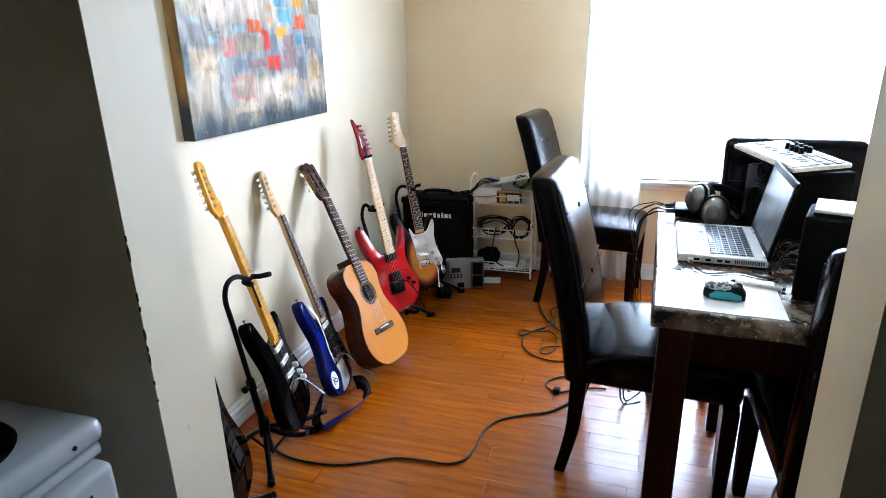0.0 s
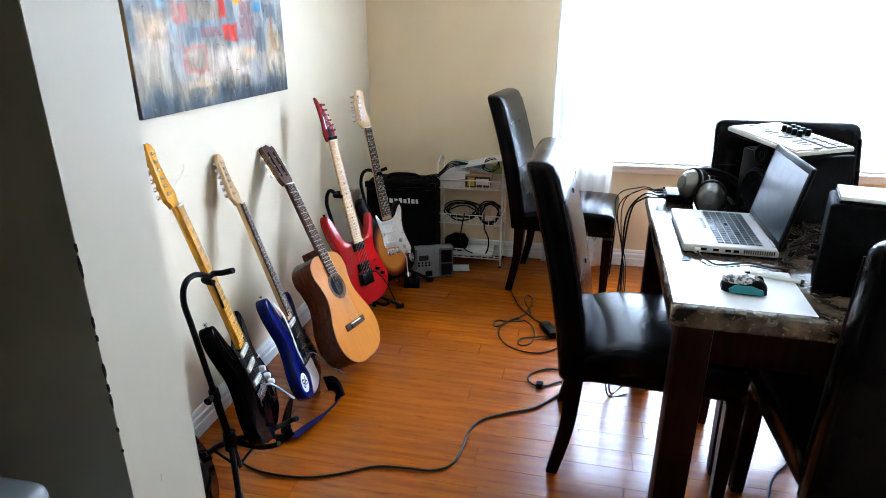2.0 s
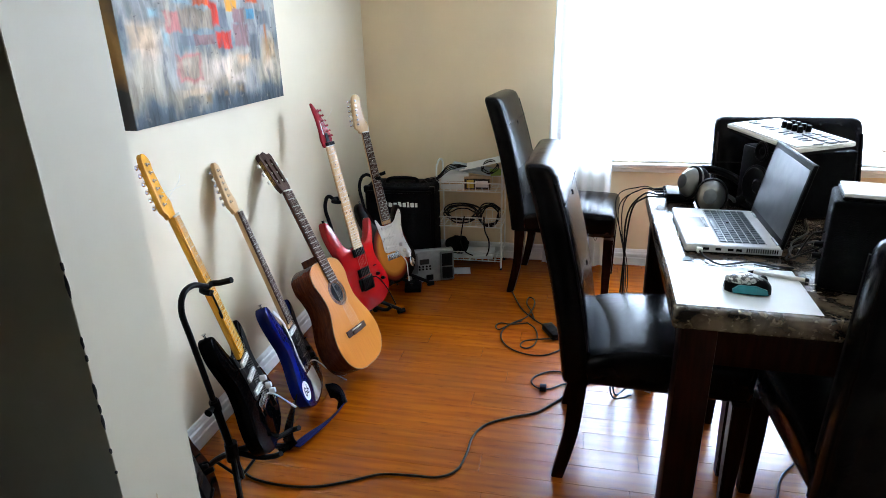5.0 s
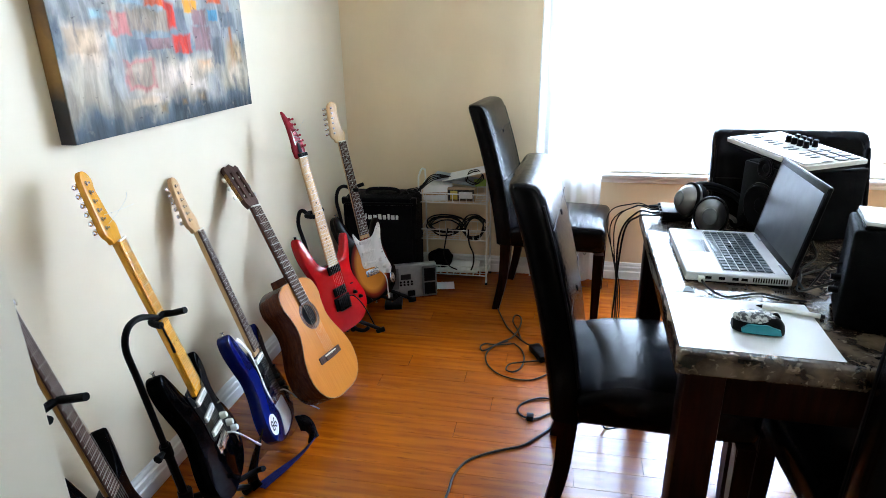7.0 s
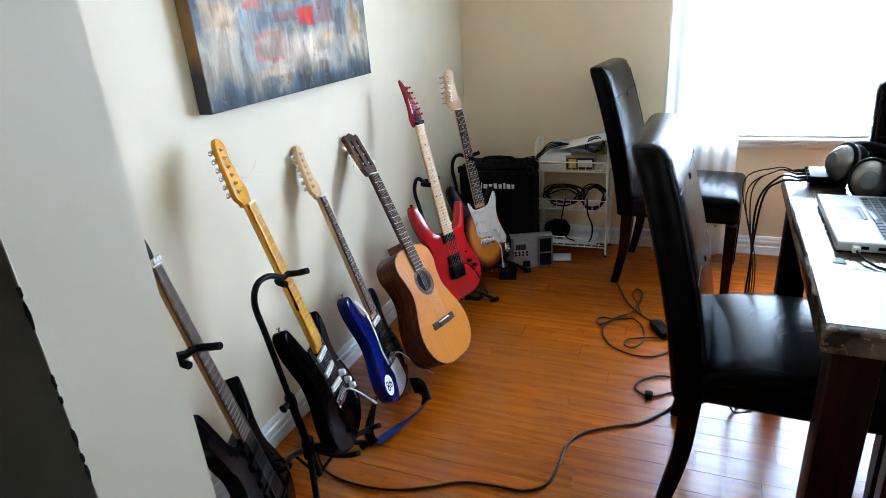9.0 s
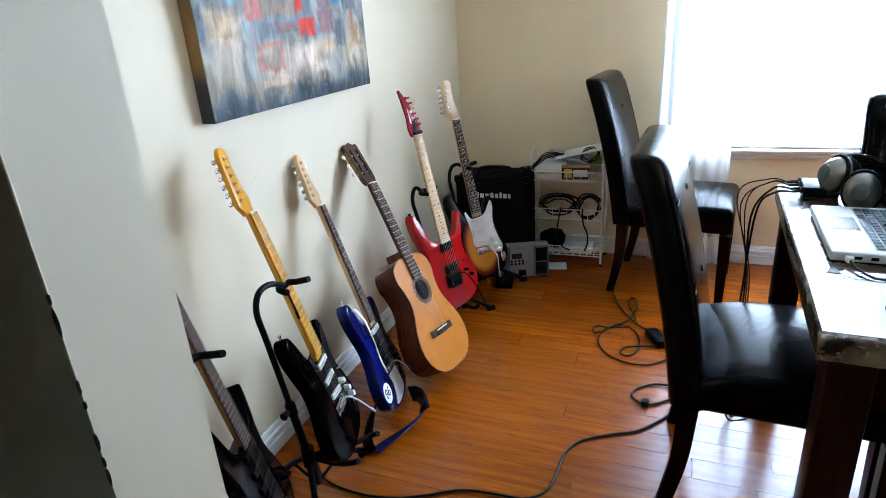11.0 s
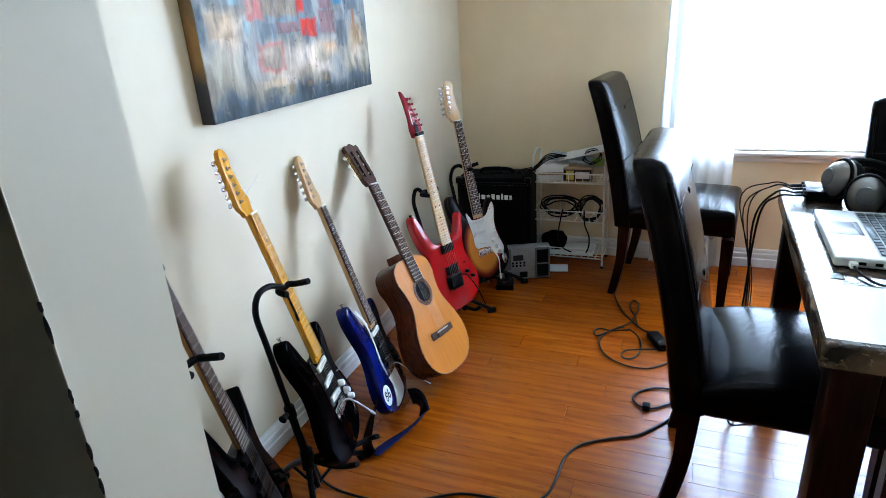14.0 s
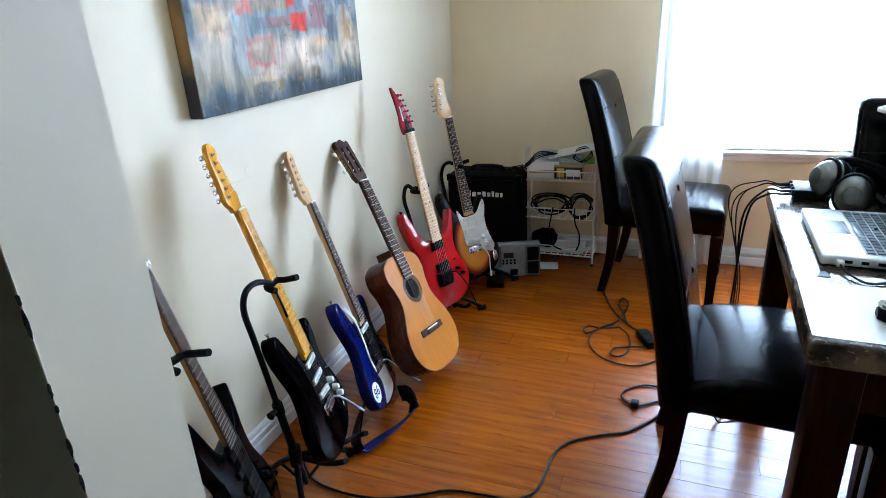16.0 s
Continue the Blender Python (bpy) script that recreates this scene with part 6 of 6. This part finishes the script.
PAINT = {
    "wash": ((0.70, 0.66, 0.57), [(0.45, 0.13, 0.46, 0.15), (0.16, 0.44, 0.30, 0.26), (0.13, 0.23, 0.22, 0.16), (0.40, 0.44, 0.34, 0.20), (0.80, 0.17, 0.10, 0.20)]),
    "mist": ((0.34, 0.42, 0.48), [(0.10, 0.34, 0.20, 0.10), (0.72, 0.30, 0.30, 0.24), (0.20, 0.16, 0.14, 0.20), (0.66, 0.10, 0.14, 0.14)]),
    "rust": ((0.42, 0.16, 0.06), [(0.80, 0.24, 0.03, 0.26)]),
    "white": ((0.80, 0.80, 0.78), [(0.150, 0.430, 0.150, 0.13), (0.32, 0.455, 0.14, 0.13), (0.415, 0.450, 0.100, 0.11), (0.54, 0.392, 0.052, 0.047), (0.451, 0.143, 0.203, 0.083), (0.564, 0.1, 0.112, 0.043), (0.364, 0.081, 0.083, 0.034)]),
    "sky": ((0.32, 0.60, 0.80), [(0.067, 0.367, 0.061, 0.028), (0.289, 0.346, 0.129, 0.025), (0.154, 0.309, 0.058, 0.03), (0.193, 0.24, 0.04, 0.066)]),
    "blue": ((0.10, 0.42, 0.75), [(0.609, 0.401, 0.089, 0.048), (0.699, 0.314, 0.059, 0.037), (0.583, 0.444, 0.08, 0.027)]),
    "slate": ((0.17, 0.23, 0.31), [(0.515, 0.3, 0.052, 0.068), (0.79, 0.303, 0.096, 0.053), (0.302, 0.231, 0.078, 0.031), (0.709, 0.203, 0.061, 0.09)]),
    "orange": ((0.75, 0.13, 0.02), [(0.398, 0.358, 0.082, 0.045), (0.722, 0.38, 0.09, 0.058)]),
    "red": ((0.62, 0.040, 0.018), [(0.466, 0.31, 0.05, 0.08), (0.507, 0.228, 0.098, 0.059)]),
    "peach": ((0.66, 0.42, 0.25), [(0.508, 0.424, 0.063, 0.04), (0.499, 0.38, 0.057, 0.033), (0.619, 0.162, 0.101, 0.036)]),
    "ochre": ((0.70, 0.38, 0.04), [(0.718, 0.451, 0.089, 0.029), (0.576, 0.338, 0.081, 0.042)]),
    "pink": ((0.55, 0.24, 0.25), [(0.239, 0.285, 0.083, 0.061), (0.291, 0.15, 0.127, 0.083)]),
    "taupe": ((0.30, 0.28, 0.24), [(0.327, 0.294, 0.112, 0.063), (0.402, 0.293, 0.095, 0.059), (0.088, 0.243, 0.1, 0.058), (0.848, 0.444, 0.082, 0.06)]),
    "mauve": ((0.27, 0.19, 0.23), [(0.618, 0.307, 0.085, 0.05), (0.62, 0.242, 0.1, 0.079), (0.395, 0.231, 0.108, 0.032)]),
    "centre": ((0.40, 0.38, 0.33), [(0.292, 0.151, 0.100, 0.064)]),
    "cream": ((0.66, 0.58, 0.44), [(0.10, 0.245, 0.13, 0.10), (0.62, 0.15, 0.10, 0.05), (0.30, 0.075, 0.20, 0.03)]),
    "olive": ((0.28, 0.21, 0.10), [(0.81, 0.191, 0.132, 0.132), (0.363, 0.047, 0.048, 0.04), (0.571, 0.062, 0.056, 0.036), (0.473, 0.057, 0.039, 0.028)]),
    "pale": ((0.60, 0.52, 0.36), [(0.843, 0.186, 0.048, 0.071), (0.728, 0.427, 0.075, 0.028)]),
}


def painted(name, spots):
    """Canvas ground with knife-dragged blocks of paint: ragged, thinning edges and dragged streaks."""
    m = stretched(name)
    n, l = m.node_tree.nodes, m.node_tree.links
    b = n["Principled BSDF"]
    tc = next(x for x in n if x.type == "TEX_COORD")
    src = b.inputs["Base Color"].links[0].from_socket

    def tex(scale, stretch, detail, warp):
        mp, t = n.new("ShaderNodeMapping"), n.new("ShaderNodeTexNoise")
        mp.inputs["Scale"].default_value = stretch
        t.inputs["Scale"].default_value, t.inputs["Detail"].default_value, t.inputs["Distortion"].default_value = scale, detail, warp
        l.new(tc.outputs["Object"], mp.inputs[0]), l.new(mp.outputs[0], t.inputs[0])
        return t.outputs[0]

    def node(op, x, y, z=None):
        q = n.new("ShaderNodeMath")
        q.operation = op
        for i, v in enumerate((x, y, z)):
            if isinstance(v, float):
                q.inputs[i].default_value = v
            elif v is not None:
                l.new(v, q.inputs[i])
        return q.outputs[0]

    def lay(f, c):
        nonlocal src
        mix = n.new("ShaderNodeMix")
        mix.data_type = "RGBA"
        mix.inputs[7].default_value = rgb(c)
        l.new(f, mix.inputs[0]), l.new(src, mix.inputs[6])
        src = mix.outputs[2]

    def ramp(v, a, b0, lo, hi):
        r = n.new("ShaderNodeMapRange")
        r.interpolation_type = "SMOOTHSTEP"
        r.inputs[1].default_value, r.inputs[2].default_value, r.inputs[3].default_value, r.inputs[4].default_value = a, b0, lo, hi
        l.new(v, r.inputs[0])
        return r.outputs[0]

    edge = node("ADD", node("MULTIPLY_ADD", tex(22, (1, 1, 1), 5, 0.0), 0.8, -0.40), node("MULTIPLY_ADD", tex(12, (1, 4, 0.35), 4, 0.2), 0.6, -0.3))
    thin = ramp(tex(26, (1, 1.6, 0.6), 5, 0.6), 0.34, 0.52, 0.80, 1.0)
    for c, y, z, w, h, soft in spots:
        off, sc, ab, sp = n.new("ShaderNodeVectorMath"), n.new("ShaderNodeVectorMath"), n.new("ShaderNodeVectorMath"), n.new("ShaderNodeSeparateXYZ")
        off.operation, sc.operation, ab.operation = "SUBTRACT", "MULTIPLY", "ABSOLUTE"
        off.inputs[1].default_value, sc.inputs[1].default_value = (0, y, z), (0, 2 / w, 2 / h)
        l.new(tc.outputs["Object"], off.inputs[0]), l.new(off.outputs[0], sc.inputs[0]), l.new(sc.outputs[0], ab.inputs[0]), l.new(ab.outputs[0], sp.inputs[0])
        d = node("ADD", node("MAXIMUM", sp.outputs[1], sp.outputs[2]), edge)
        lay(node("MULTIPLY", ramp(d, 1.0 - soft, 1.15, 1.0, 0.0), thin), c)
    # scraped dark and pale flecks
    lay(ramp(tex(44, (1, 0.8, 1.2), 4, 0.3), 0.66, 0.74, 0.0, 0.7), (0.05, 0.04, 0.04))
    lay(ramp(tex(26, (1, 1.8, 0.5), 3, 0.2), 0.60, 0.80, 0.0, 0.35), (0.50, 0.44, 0.34))
    # uneven loads of paint: knife drags, brush hairs and scraped highlights
    drag, hair = tex(9, (1, 1.4, 0.55), 6, 1.6), tex(75, (1, 1.6, 0.22), 4, 0.3)
    load = node("ADD", ramp(drag, 0.30, 0.70, 0.62, 1.22), node("MULTIPLY_ADD", hair, 0.5, -0.25))
    tone = n.new("ShaderNodeVectorMath")
    tone.operation = "SCALE"
    l.new(src, tone.inputs[0]), l.new(load, tone.inputs["Scale"])
    src = tone.outputs[0]
    lay(ramp(tex(16, (1, 0.9, 0.8), 5, 0.4), 0.56, 0.76, 0.0, 0.55), (0.60, 0.48, 0.34))
    lay(ramp(tex(21, (1, 1.3, 0.5), 5, 0.3), 0.56, 0.74, 0.0, 0.65), (0.060, 0.075, 0.095))
    relief = next(x for x in n if x.type == "BUMP")
    relief.inputs["Strength"].default_value = 0.6
    l.new(node("ADD", drag, hair), relief.inputs["Height"])
    l.new(src, b.inputs["Base Color"])
    return m


part("canvas_side", box(0.001, 0.0435, -2.05, -1.154, 1.11, 1.11 + PH, 0.002), CANVAS, pa, "wrapped canvas edge, black and umber")
BLENDED = {"wash", "mist", "rust", "white", "peach", "cream", "pale", "olive", "sky"}
SPOTS = [((c[0] * 0.94, c[1] * 0.75, c[2] * 0.63), -2.05 + u, 1.11 + v, w, h, 1.0 if k in BLENDED else 0.24) for k, (c, spots) in PAINT.items() for u, v, w, h in spots]
NU, NV = 5, 4
for i in range(NU):
    for j in range(NV):
        y0, y1 = -2.049 + 0.894 * i / NU, -2.049 + 0.894 * (i + 1) / NU
        z0, z1 = 1.111 + (PH - 0.002) * j / NV, 1.111 + (PH - 0.002) * (j + 1) / NV
        here = [q for q in SPOTS if abs(q[1] - (y0 + y1) / 2) < q[3] * 0.85 + (y1 - y0) / 2 and abs(q[2] - (z0 + z1) / 2) < q[4] * 0.85 + (z1 - z0) / 2]
        part("canvas_face", box(0.0435, 0.0455, y0, y1, z0, z1), painted("oil_paint", here), pa)

# ---- beyond the table ----
stb = thing("side_table", pose(2.88, -0.42, 0), "round wooden pedestal table by the window", "side table")
part("tabletop", lathe([(0, 0.78), (0.262, 0.78), (0.268, 0.784), (0.27, 0.792), (0.262, 0.80), (0, 0.80)], 40), OAK, stb)
part("pedestal", lathe([(0, 0.0), (0.17, 0.0), (0.16, 0.03), (0.05, 0.06), (0.035, 0.2), (0.05, 0.4), (0.03, 0.6), (0.06, 0.78), (0, 0.78)], 24), OAK, stb)
tl = thing("table_lamp", pose(2.90, -0.42, 0.80), "table lamp with pale drum shade, unlit", "lamp")
part("base", lathe([(0, 0), (0.07, 0), (0.07, 0.012), (0.02, 0.03), (0.05, 0.09), (0.015, 0.16), (0.012, 0.22), (0, 0.22)], 24), WHITEPL, tl)
part("shade", lathe([(0.23, 0.09), (0.17, 0.37), (0.166, 0.37), (0.226, 0.09)], 36), SHADE, tl)
cb = thing("cardboard_box", pose(2.80, -0.72, 0, 0, 0, 8), "brown cardboard box with grey print beneath the side table", "box")
part("carton", box(-0.20, 0.20, -0.13, 0.13, 0, 0.72, 0.004), CARD, cb)
part("print_panel", box(-0.12, 0.15, -0.132, -0.1302, 0.30, 0.66), PAPERGREY, cb)

# ---- the cooker in the kitchen ----
ck2 = thing("cooker", pose(0.715, -3.118, 0), "white enamel electric range, shade greyed into its colour, with dark coil burner", "stove")
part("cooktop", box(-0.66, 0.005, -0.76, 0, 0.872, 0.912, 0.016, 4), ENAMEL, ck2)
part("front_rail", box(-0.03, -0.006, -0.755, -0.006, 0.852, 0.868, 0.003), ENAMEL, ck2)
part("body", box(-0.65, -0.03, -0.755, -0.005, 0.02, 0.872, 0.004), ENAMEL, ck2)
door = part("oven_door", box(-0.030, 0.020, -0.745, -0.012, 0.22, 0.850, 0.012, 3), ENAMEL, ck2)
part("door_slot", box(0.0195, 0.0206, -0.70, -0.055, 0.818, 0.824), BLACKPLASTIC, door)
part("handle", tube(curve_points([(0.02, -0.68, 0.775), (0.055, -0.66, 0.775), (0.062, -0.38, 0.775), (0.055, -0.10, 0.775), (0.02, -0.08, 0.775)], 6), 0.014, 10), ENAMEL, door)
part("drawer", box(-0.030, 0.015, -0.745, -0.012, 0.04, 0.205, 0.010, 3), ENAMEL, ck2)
for x, y, r in ((-0.115, -0.142, 0.073), (-0.15, -0.56, 0.105), (-0.48, -0.20, 0.105), (-0.48, -0.56, 0.085)):
    pan = part("drip_pan", lathe([(r + 0.014, 0.913), (r + 0.010, 0.918), (r, 0.914), (0.0, 0.9135)], 32, Matrix.Translation((x, y, 0))), BLACKGLOSS, ck2)
    pts = [((0.018 + (r - 0.02) * a / (8 * math.pi)) * math.cos(a) + x, (0.018 + (r - 0.02) * a / (8 * math.pi)) * math.sin(a) + y, 0.924) for a in np.linspace(0, 8 * math.pi, 90)]
    part("coil_burner", tube(pts, 0.0052, 6), STEEL, pan)
part("screw", cyl((0.0035, -0.052, 0.893), (0.0062, -0.052, 0.893), 0.0035, n=10), BLACKPLASTIC, ck2)

# ---- floor planks ----
PW, PLEN = 0.0895, 1.22
plank = None
start = -1.585 + 0.0895 * 17 - 0.002
y = start + PW
offs = random.Random(5)
while y > -2.96:
    y1, y0 = y - 0.0002, y - PW + 0.0002
    x = -offs.uniform(0.05, PLEN)
    if abs((y0 + y1) / 2 + 1.63) < 0.03:
        x = 1.543 - 2 * PLEN
    if abs((y0 + y1) / 2 + 1.365) < 0.03:
        x = 1.011 - PLEN
    if abs((y0 + y1) / 2 + 1.545) < 0.03:
        x = 0.898 - PLEN
    while x < RX:
        a, b = max(x, 0.002), min(x + PLEN, RX - 0.002)
        ya, yb = max(y0, -2.968), min(y1, -0.002)
        if b - a > 0.02 and yb - ya > 0.01:
            full = abs(b - a - PLEN) < 1e-6 and abs(yb - ya - (y1 - y0)) < 1e-6
            if full and plank is not None:
                ob = new("plank", plank)
            else:
                bm = box(-(b - a) / 2 + 0.0005, (b - a) / 2 - 0.0005, -(yb - ya) / 2, (yb - ya) / 2, -0.011, 0.0)
                for v in bm.verts:
                    if v.co.z > -0.001:
                        v.co.x *= 1 - 0.0014 / (b - a)
                        v.co.y *= 1 - 0.0005 / (yb - ya)
                box(-(b - a) / 2 + 0.0005, (b - a) / 2 - 0.0005, -(yb - ya) / 2, (yb - ya) / 2, -0.0118, -0.0016, bm=bm)
                ob = part("plank", bm, FLOOR, None, smooth=False)
                if full:
                    plank = ob.data
            ob.parent = sub
            ob.matrix_basis = Matrix.Translation(((a + b) / 2, (ya + yb) / 2, 0))
        x += PLEN
    y -= PW
